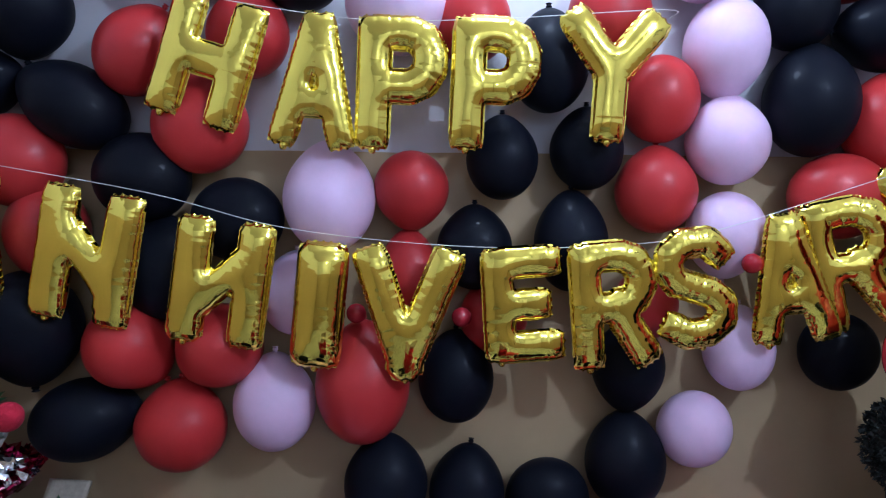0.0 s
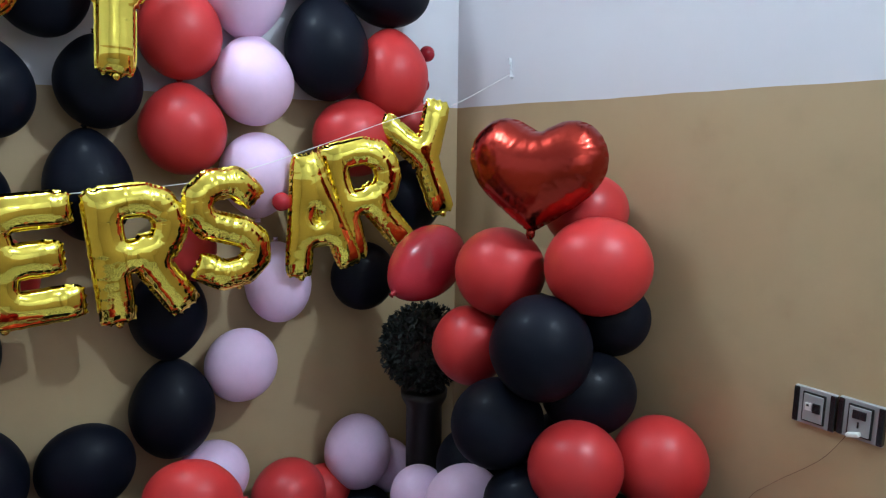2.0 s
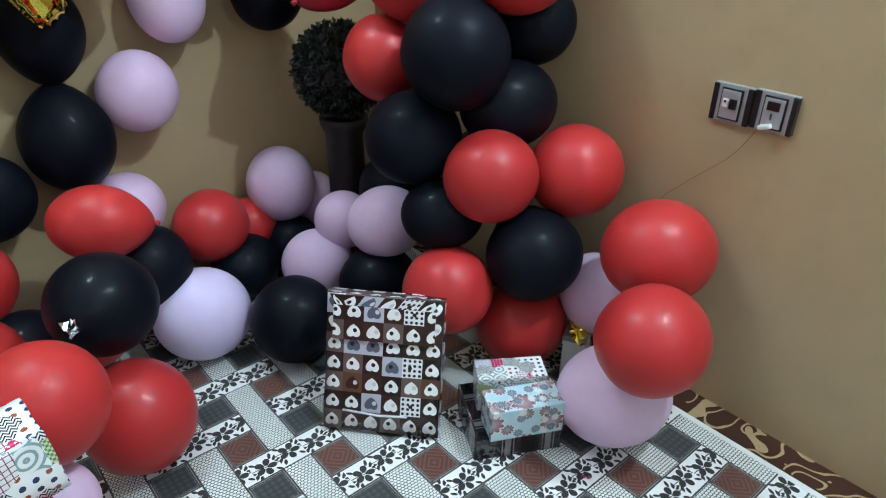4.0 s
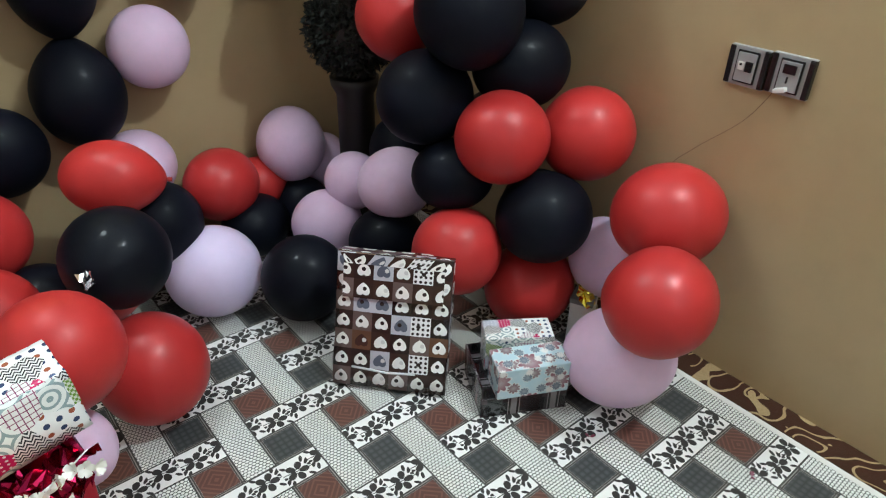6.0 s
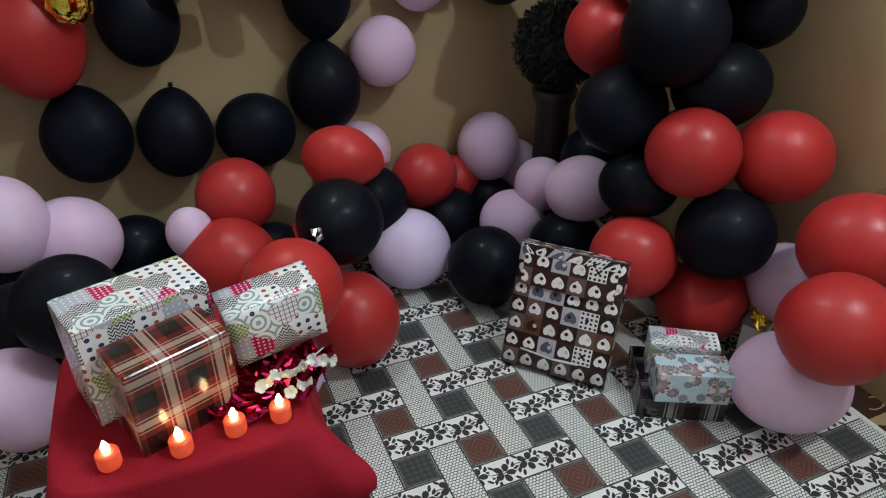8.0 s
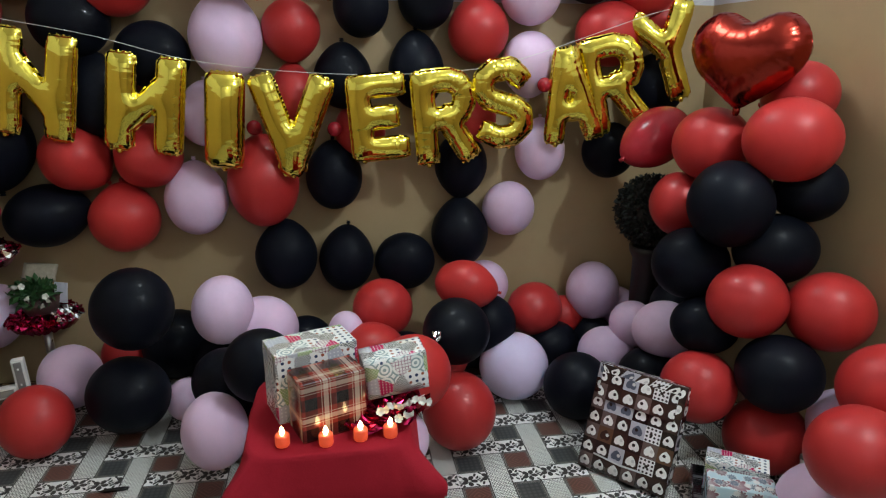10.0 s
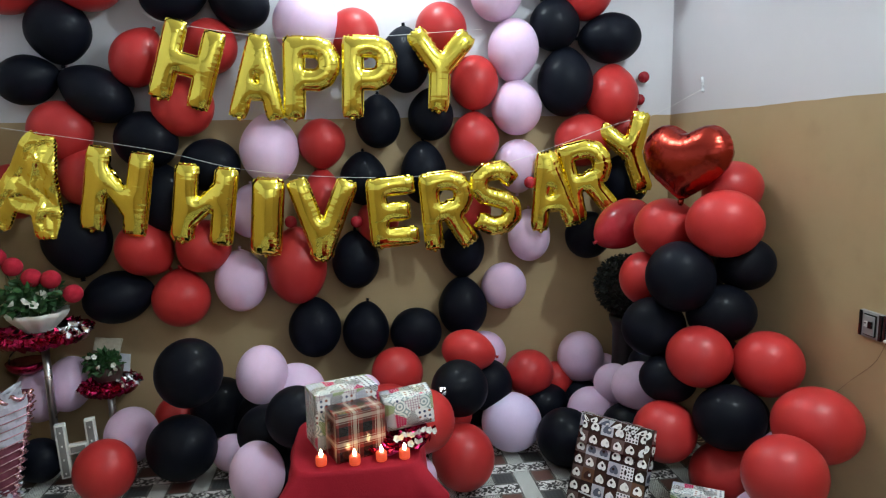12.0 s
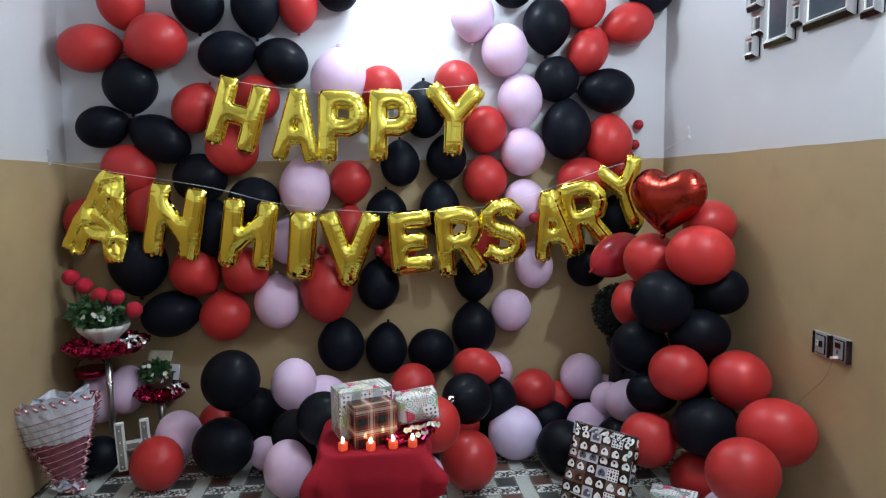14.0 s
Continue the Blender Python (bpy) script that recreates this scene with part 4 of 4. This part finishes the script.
# ---- gifts on the floor ----
bag = empty("gift_packet", pose(1.262, 0.960, 0.0, 0, 0, -48), "flat packet in brown paper printed with white hearts", "gift packet")
part("packet", box_mesh("packet", 0.288, 0.045, 0.345, HEARTS, 0.004, 2, 0.006), bag, pose(0, 0.02, 0.004, -21, 0, 0))
part("folded_top", box_mesh("folded_top", 0.250, 0.003, 0.085, HEARTS, 0.0), bag, pose(0, 0.073, 0.232, -21, 0, 0), "folded paper flap")
flap = box_mesh("envelope_flap", 0.272, 0.0025, 0.092, HEARTS, 0.0)
for v in flap.vertices:
    if v.co.z < 0.046:
        v.co.x *= 0.50
part("envelope_flap", flap, bag, pose(0, 0.02, 0.004, -21, 0, 0) @ pose(0, -0.0305, 0.250), "pointed paper flap")
part("bottom_fold", tube("bottom_fold", [(-0.09, -0.002, 0.075), (0.0, -0.004, 0.068), (0.07, -0.003, 0.072)], 0.003, CLEAR), bag, None, "clear tape seam")

tray = gift("gift_tray", "open tray wrapped in dark plaid paper on the floor", pose(1.520, 0.772, 0.0, 0, 0, -28), 0.218, 0.170, 0.060, DARKPLAID)
for nx, ny, lx, ly in ((-0.107, 0, 0.004, 0.170), (0.107, 0, 0.004, 0.170), (0, 0.083, 0.210, 0.004)):
    part("rim", box_mesh("rim", lx, ly, 0.034, DARKPLAID, 0.0), tray, pose(nx, ny, 0.060))
gift("gift_box", "box wrapped in pale blue floral paper", pose(1.512, 0.722, 0.060, 0, 0, -27), 0.180, 0.084, 0.088, BLUE)
gift("gift_box", "small patchwork gift box behind the blue one", pose(1.553, 0.806, 0.060, 0, 0, -34), 0.172, 0.078, 0.100, PATCH)

carton = empty("small_carton", pose(1.825, 0.815, 0.0, 0, 0, 25), "small plain white carton behind the pink balloon", "carton")
part("body", box_mesh("body", 0.075, 0.06, 0.125, WHITEPLASTIC, 0.002), carton)
part("lid", box_mesh("lid", 0.079, 0.064, 0.016, GREYPLASTIC, 0.002), carton, pose(0, 0, 0.125))

# gold foil piece put in for the gleam of a small colour-changing light
scrap = new("led_gleam", crumpled_strip("led_gleam", 0.075, 0.045, GOLD, 5.2, 14))
scrap.matrix_basis = pose(1.815, 0.812, 0.141, 20, -25, 40)
tagged(scrap, "crumpled gold foil on the white carton, for a small coloured light's gleam", "foil scrap")

# ribbon tuft on the knot of a black balloon
tuft = new("foil_tuft", crumpled_strip("foil_tuft", 0.060, 0.030, SILVERFOIL, 9.4, 14))
tuft.matrix_basis = pose(0.728, 1.238, 0.418, 70, 20, 30)
tagged(tuft, "crumpled silver foil tied to a black balloon", "foil tuft")

pen = new("pen", lathe("pen", [(0.001, -0.045), (0.005, -0.030), (0.0065, -0.028), (0.0065, 0.030), (0.005, 0.040), (0.001, 0.042)], BLACKGLOSS, 12))
pen.matrix_basis = pose(-0.300, 1.172, 0.0066, 0, 90, 4)
tagged(pen, "short black capped pen dropped on the floor sheet", "pen")

# petals scattered on the floor sheet
PETALMESH = blossom("fallen_petal", 0.011, 2, FILM, 0.5)
for n in range(7):
    a = random.uniform(0, 6.28)
    ob = new("fallen_petal", PETALMESH)
    ob.matrix_basis = pose(random.uniform(1.0, 1.75), random.uniform(0.15, 0.62), 0.002, 0, 0, math.degrees(a))
    tagged(ob, "small crimson petal fallen on the floor sheet", "petal", "fallen petals")


# ---- switches on the wall ----
def switch_plate(y, z, plug):
    ob = empty("wall_switch", pose(XR, y, z, 0, 0, 90), "grey and black wall socket plate with steel rim", "switch", "sockets on the wall")
    part("plate", box_mesh("plate", 0.090, 0.012, 0.086, STEEL, 0.002), ob, pose(0, 0.006, -0.043))
    for side in (-1, 1):
        part("side_bar", box_mesh("side_bar", 0.012, 0.015, 0.082, BLACKGLOSS, 0.002), ob, pose(side * 0.0395, 0.0075, -0.041), "black side bar")
    part("bezel", box_mesh("bezel", 0.050, 0.004, 0.070, BLACKGLOSS, 0.002), ob, pose(0, 0.014, -0.035), "black bezel")
    socket = part("socket", box_mesh("socket", 0.042, 0.004, 0.062, STEEL, 0.001), ob, pose(0, 0.0175, -0.031))
    if plug:
        part("display", box_mesh("display", 0.027, 0.003, 0.019, BLACKGLOSS, 0.001), socket, pose(0, -0.0175, 0.031) @ pose(0, 0.0205, 0.006), "black window")
        part("slot", box_mesh("slot", 0.003, 0.003, 0.014, BLACKGLOSS, 0.0005), socket, pose(0, -0.0175, 0.031) @ pose(0.001, 0.0205, -0.014))
        part("plug", box_mesh("plug", 0.026, 0.016, 0.010, WHITEPLASTIC, 0.003), socket, pose(0, -0.0175, 0.031) @ pose(0.004, 0.0275, -0.033, 0, 18, 0), "small white plug")
    else:
        part("rocker", box_mesh("rocker", 0.016, 0.005, 0.022, BLACKGLOSS, 0.001), socket, pose(0, -0.0175, 0.031) @ pose(-0.009, 0.0215, -0.008), "black rocker")
        part("outlet", box_mesh("outlet", 0.013, 0.004, 0.018, WHITEPLASTIC, 0.001), socket, pose(0, -0.0175, 0.031) @ pose(0.009, 0.021, -0.006), "white outlet")
        part("pin_hole", box_mesh("pin_hole", 0.005, 0.002, 0.005, BLACKGLOSS, 0.0005), socket, pose(0, -0.0175, 0.031) @ pose(0.009, 0.0235, 0.004))
    return ob


switch_plate(0.620, 0.780, False)
switch_plate(0.524, 0.783, True)
wire = spline([(XR - 0.02, 0.545, 0.745), (XR - 0.006, 0.60, 0.66), (XR - 0.006, 0.70, 0.56), (XR - 0.006, 0.76, 0.48), (XR - 0.01, 0.80, 0.30)])
tagged(new("thin_cord", tube("thin_cord", wire, 0.0007, CORD)), "thin brown cord running down the wall", "cord")


# ---- mirror frames ----
def picture(y, z, w, h):
    """A bevelled dark mirror frame; y and z give its lower corner nearest the decorated wall."""
    ob = empty("photo_frame", pose(XR, y - w / 2, z + h / 2, 0, 0, 90), "silver photo frame hung on the wall, lower rail black for a dark reflection", "picture frame", "frames on the wall")
    t = 0.020 + 0.06 * min(w, h) * 0.5
    ow, oh, iw, ih = w / 2, h / 2, w / 2 - t, h / 2 - t
    part("backing", box_mesh("backing", w - 0.004, 0.008, h - 0.004, BLACKGLOSS, 0.001), ob, pose(0, 0.004, -h / 2 + 0.002))
    outer, inner = ((-ow, -oh), (ow, -oh), (ow, oh), (-ow, oh)), ((-iw, -ih), (iw, -ih), (iw, ih), (-iw, ih))
    for k, name in enumerate(("rail", "stile", "rail", "stile")):
        ends = []
        for i in (k, (k + 1) % 4):
            (ax, az), (bx, bz) = outer[i], inner[i]
            mx, mz = ax * 0.35 + bx * 0.65, az * 0.35 + bz * 0.65
            ends.append([(ax, 0.008, az), (ax, 0.016, az), (mx, 0.030, mz), (bx, 0.024, bz), (bx, 0.008, bz)])
        m = 5
        faces = [(j, (j + 1) % m, m + (j + 1) % m, m + j) for j in range(m)] + [tuple(range(m))[::-1], tuple(range(m, 2 * m))]
        bm = bmesh.new()
        vs = [bm.verts.new(v) for v in ends[0] + ends[1]]
        for f in faces:
            bm.faces.new([vs[q] for q in f])
        # the lower rail is black: the dark floor's reflection put into its colour
        part(name, from_bm(name, bm, BLACKGLOSS if k == 0 else CHROME), ob)
    for sx, sz, lx, lz in ((0, -ih, 2 * iw, 0.005), (0, ih - 0.005, 2 * iw, 0.005), (-iw + 0.0025, -ih + 0.005, 0.005, 2 * ih - 0.010), (iw - 0.0025, -ih + 0.005, 0.005, 2 * ih - 0.010)):
        part("bright_inner_edge", box_mesh("bright_inner_edge", lx, 0.012, lz, WHITEPLASTIC, 0.0), ob, pose(sx, 0.018, sz))
    part("mirror", box_mesh("mirror", 2 * iw - 0.010, 0.006, 2 * ih - 0.010, MIRROR, 0.001), ob, pose(0, 0.015, -ih + 0.005))
    return ob


for y, z, w, h in ((1.175, 1.885, 0.085, 0.095), (1.130, 1.965, 0.095, 0.105), (1.040, 1.905, 0.185, 0.260), (0.865, 1.945, 0.080, 0.100), (0.795, 1.918, 0.265, 0.260), (0.500, 1.893, 0.090, 0.110), (1.175, 2.080, 0.110, 0.130), (0.865, 2.060, 0.080, 0.120), (0.500, 2.015, 0.100, 0.160)):
    picture(y, z, w, h)

# string ends taped to the side walls
for x, y, z, d in ((XR - 0.004, 1.70, 1.60, -1), (XL + 0.004, 1.80, 1.50, 1)):
    ob = new("tape_loop", crumpled_strip("tape_loop", 0.07, 0.018, CLEAR, x, 12))
    ob.matrix_basis = pose(x, y, z + 0.02, 0, 80 * d, 90)
    tagged(ob, "loop of clear tape holding the string end", "tape", "tape loops")


# ---- leaves and flowers ----
def leaf_ball(name, r, count, size, material, squash=1.0, seed=1, hollow=0.75):
    rng = random.Random(seed)
    verts, faces = [], []
    for _ in range(count):
        d = Vector((rng.gauss(0, 1), rng.gauss(0, 1), rng.gauss(0, 1))).normalized()
        c = Vector((d.x, d.y, d.z * squash)) * r * rng.uniform(hollow, 1.06)
        a = (d + Vector((rng.gauss(0, 0.6), rng.gauss(0, 0.6), rng.gauss(0, 0.6)))).normalized()
        b = a.orthogonal().normalized()
        b.rotate(Matrix.Rotation(rng.uniform(0, 6.28), 3, a))
        n = a.cross(b)
        s = size * rng.uniform(0.7, 1.3)
        k = len(verts)
        verts += [c - a * s * 0.5, c + b * s * 0.28 + n * s * 0.08, c + a * s * 0.6, c - b * s * 0.28 + n * s * 0.08]
        faces += [(k, k + 1, k + 2), (k, k + 2, k + 3)]
    return mesh_of(name, verts, faces, material, smooth=False)


topiary = empty("topiary", pose(1.672, 1.700, 0), "dark artificial topiary ball in a tall pot in the corner", "plant")
part("leaf_ball", leaf_ball("leaf_ball", 0.142, 5200, 0.017, DARKLEAF, seed=3), topiary, pose(0, 0, 0.70))
part("core", lathe("core", [(0.02, -0.125), (0.08, -0.10), (0.125, 0.0), (0.08, 0.10), (0.02, 0.125)], DARKPOT, 20), topiary, pose(0, 0, 0.70))
part("trunk", lathe("trunk", [(0.014, 0.42), (0.012, 0.60)], WICKER, 10), topiary)
part("pot", lathe("pot", [(0.075, 0.0), (0.080, 0.02), (0.062, 0.05), (0.060, 0.50), (0.076, 0.53), (0.078, 0.555), (0.066, 0.555)], DARKPOT, 28), topiary)


def stand(x, y, top, r, label):
    ob = empty("flower_stand", pose(x, y, 0), label, "plant stand", "stands in the corner")
    part("base", lathe("base", [(0.10, 0.0), (0.105, 0.008), (0.04, 0.018), (0.02, 0.03)], CHROME, 24), ob)
    part("pole", lathe("pole", [(0.016, 0.02), (0.016, top - 0.02)], CHROME, 16), ob)
    plate = part("top_plate", lathe("top_plate", [(0.02, top - 0.025), (r * 0.95, top - 0.015), (r, top - 0.006), (r * 0.97, top)], DARKPOT, 28), ob)
    n = 30
    verts, faces = [], []
    for k in range(n * 3):
        a = 2 * math.pi * k / (n * 3)
        for q, (dr, dz) in enumerate(((-0.02, 0.010), (0.012, 0.012), (0.018, -0.018), (0.004, -0.040))):
            j = noise.noise((math.cos(a) * 9, math.sin(a) * 9, q * 0.9 + x)) * 0.016
            verts.append(((r + dr + j) * math.cos(a), (r + dr + j) * math.sin(a), top + dz + j * 1.1))
    m = n * 3
    for k in range(m):
        k2 = (k + 1) % m
        for q in range(3):
            faces.append((k * 4 + q, k2 * 4 + q, k2 * 4 + q + 1, k * 4 + q + 1))
    part("foil_trim", mesh_of("foil_trim", verts, faces, CRIMSONFOIL, False), plate, None, "crimson foil wrapped round the rim")
    # two tufts in silver, as glints coloured into the crimson foil
    for n in range(9):
        a = 2 * math.pi * (n + 0.4) / 9
        part("foil_tuft", crumpled_strip("foil_tuft", 0.085, 0.050, CRIMSONFOIL if n % 8 else SILVERFOIL, n * 2.3 + x, 10), plate, pose(r * 0.74 * math.cos(a), r * 0.74 * math.sin(a), top - 0.006, 8, 0, math.degrees(a) + 70))
    # outer ring, again with some silver tufts for the foil's glints
    for n in range(13):
        a = 2 * math.pi * n / 13
        part("foil_tuft", crumpled_strip("foil_tuft", 0.075, 0.040, CRIMSONFOIL if n % 6 else SILVERFOIL, n * 1.7 + x, 10), plate, pose(r * 1.02 * math.cos(a), r * 1.02 * math.sin(a), top - 0.012, 25, 0, math.degrees(a) + 90))
    return ob


stand(-0.925, 1.77, 0.615, 0.165, "steel flower stand with a crimson foil rim")
stand(-0.715, 1.87, 0.335, 0.105, "low steel flower stand with a crimson foil rim")

pot = empty("flower_pot", pose(-0.935, 1.765, 0.622), "white ribbed bowl of white flowers and red pompoms", "flower pot")
verts, faces = [], []
ribs = 40
for n, (r, z) in enumerate(((0.055, 0.0), (0.062, 0.010), (0.085, 0.035), (0.108, 0.062), (0.118, 0.085), (0.110, 0.083), (0.06, 0.05))):
    for k in range(ribs):
        a = 2 * math.pi * k / ribs
        rr = r * (1 + (0.06 if k % 4 < 2 else -0.06) * (0 < n < 5))
        verts.append((rr * math.cos(a), rr * math.sin(a), z))
for n in range(6):
    for k in range(ribs):
        k2 = (k + 1) % ribs
        faces.append((n * ribs + k, n * ribs + k2, (n + 1) * ribs + k2, (n + 1) * ribs + k))
part("bowl", mesh_of("bowl", verts, faces, WHITEPLASTIC), pot)
part("foliage", leaf_ball("foliage", 0.135, 620, 0.042, LEAF, 0.62, 8, 0.25), pot, pose(-0.02, 0, 0.140))
for n in range(12):
    a = n * 2.4
    part("blossom", FLOWER, pot, pose(0.10 * math.cos(a) * (0.5 + 0.04 * n), 0.09 * math.sin(a) - 0.04, 0.15 + 0.022 * math.sin(n * 1.7), 50, 0, n * 40) @ Matrix.Scale(1.9, 4))
POM = lathe("pompom", [(0.001, -0.031)] + [(0.031 * math.sin(math.pi * k / 10), -0.031 * math.cos(math.pi * k / 10)) for k in range(1, 10)] + [(0.001, 0.031)], REDPOM, 18)
for x, y, z in ((-0.128, -0.02, 0.322), (-0.064, -0.03, 0.282), (0.004, -0.03, 0.232), (0.078, -0.03, 0.222), (0.156, -0.02, 0.155)):
    stem = part("stem", tube("stem", [(x * 0.2, 0, 0.08), (x * 0.6, y * 0.5, z * 0.6), (x, y, z)], 0.0022, LEAF), pot)
    part("pompom", POM, stem, pose(x, y, z) @ Matrix.Scale(1.28, 4), "red woolly ball flower")

posy = empty("flower_basket", pose(-0.715, 1.86, 0.342), "small open basket of white flowers with a pale woven lid", "flower basket")
part("basket", lathe("basket", [(0.05, 0.0), (0.062, 0.03), (0.070, 0.075), (0.060, 0.075)], WICKER, 20), posy)
part("lid", box_mesh("lid", 0.115, 0.012, 0.070, CREAM, 0.004, 2, 0.004), posy, pose(-0.010, 0.035, 0.125, -40, 8, 8), "pale woven lid")
part("tag", box_mesh("tag", 0.050, 0.004, 0.080, TISSUE, 0.001), posy, pose(0.068, 0.010, 0.040, -6, 5, -10), "pale lavender card")
part("foliage", leaf_ball("foliage", 0.080, 260, 0.034, LEAF, 0.7, 11, 0.3), posy, pose(-0.01, -0.015, 0.095))
for n in range(7):
    part("blossom", FLOWER, posy, pose(0.055 * math.cos(n * 2.2), -0.075 + 0.015 * math.sin(n), 0.095 + 0.040 * math.sin(n * 1.9), 60, 0, n * 50) @ Matrix.Scale(1.25, 4))

# block letter on the floor
hblock = empty("block_letter", pose(-0.760, 1.60, 0.022, -4, -3, 14), "white block letter H with small bulbs, leaning", "block letter")
for name, w, h, x, z in (("upright", 0.040, 0.230, -0.055, 0.0), ("upright", 0.040, 0.230, 0.055, 0.0), ("crossbar", 0.070, 0.040, 0.0, 0.095)):
    part(name, box_mesh(name, w, 0.035, h, WHITEPLASTIC, 0.004), hblock, pose(x, 0, z + 0.012))
    part("grey_face", box_mesh("grey_face", w - 0.016, 0.004, h - 0.016, GREYPLASTIC, 0.001), hblock, pose(x, -0.019, z + 0.020))
BULB = lathe("bulb", [(0.002, -0.004), (0.004, 0.0), (0.002, 0.004)], WHITEPLASTIC, 8)
for x in (-0.055, 0.055):
    for n in range(4):
        part("bulb", BULB, hblock, pose(x, -0.023, 0.035 + 0.058 * n))

# cone bouquet with banded ribbon
cone = empty("bouquet", pose(-0.985, 1.455, 0.0, 0, -9, 0), "fan-shaped bouquet in clear film, tissue and pink ribbon", "bouquet")


def fan_shell(name, t0, t1, a0, a1, grow, rough, material, seed):
    verts, faces, rows, k = [], [], 18, 44
    for n in range(rows + 1):
        t = t0 + (t1 - t0) * n / rows
        for j in range(k + 1):
            a = a0 + (a1 - a0) * j / k
            d = noise.noise((math.cos(a) * 6 + seed, math.sin(a) * 6, t * 9)) * rough
            r = 0.036 + 0.168 * t + grow + d
            verts.append((r * math.cos(a), r * math.sin(a) * 0.50 + (d if rough > 0.01 else 0), 0.03 + 0.40 * t + d * 0.6))
    for n in range(rows):
        for j in range(k):
            b = n * (k + 1) + j
            faces.append((b, b + 1, b + k + 2, b + k + 1))
    return mesh_of(name, verts, faces, material, rough < 0.01)


part("cone", fan_shell("cone", 0, 1, 0, 2 * math.pi, 0, 0.006, FILM, 1.0), cone)
part("tissue_front", fan_shell("tissue_front", 0.56, 1.03, 3.25, 5.9, 0.018, 0.015, TISSUE, 5.0), cone, None, "crumpled white tissue under clear film")
part("tissue_top", fan_shell("tissue_top", 0.93, 1.06, 0, 2 * math.pi, -0.05, 0.03, TISSUE, 9.0), cone)
part("tissue_foot", leaf_ball("tissue_foot", 0.055, 60, 0.05, TISSUE, 0.7, 22, 0.4), cone, pose(0, 0, 0.05))
part("bow", crumpled_strip("bow", 0.11, 0.045, PINKFOIL, 3.3), cone, pose(0.03, -0.03, 0.012, 20, 0, -20), "pink ribbon bow")
for n in range(11):
    t = (n + 0.7) / 12.5
    r = 0.066 + 0.168 * t
    pts = [(r * math.cos(a), r * 0.56 * math.sin(a), 0.03 + 0.40 * t + 0.02 * math.cos(a)) for a in [math.pi + math.pi * q / 20 for q in range(21)]]
    part("ribbon_band", tube("ribbon_band", pts, 0.0026, PINKFOIL, 5), cone)
for side in (-1, 1):
    pts = [(side * 1.02 * (0.040 + 0.168 * t) + 0.007 * math.sin(t * 75), -0.012 + 0.012 * math.cos(t * 75), 0.03 + 0.41 * t) for t in [q / 90 for q in range(91)]]
    part("pleated_edge", tube("pleated_edge", pts, 0.0085, PINKFOIL, 6), cone)
pts = [(x, -0.045 - 0.06 * (1 - (x / 0.21) ** 2) + 0.008 * math.cos(x * 160), 0.435 + 0.010 * math.sin(x * 160)) for x in [-0.206 + 0.412 * q / 80 for q in range(81)]]
part("pleated_edge", tube("pleated_edge", pts, 0.008, PINKFOIL, 6), cone)

basket = empty("gift_basket", pose(-1.03, 1.83, 0.42), "dark red basket with a thin arched handle", "basket")
part("bowl", lathe("bowl", [(0.05, 0.0), (0.075, 0.02), (0.085, 0.05), (0.07, 0.048)], CRIMSONFOIL, 22), basket)
part("handle", tube("handle", [(0.075 * math.cos(a), 0, 0.045 + 0.065 * math.sin(a)) for a in [math.pi * q / 14 for q in range(15)]], 0.004, DARKPOT), basket)
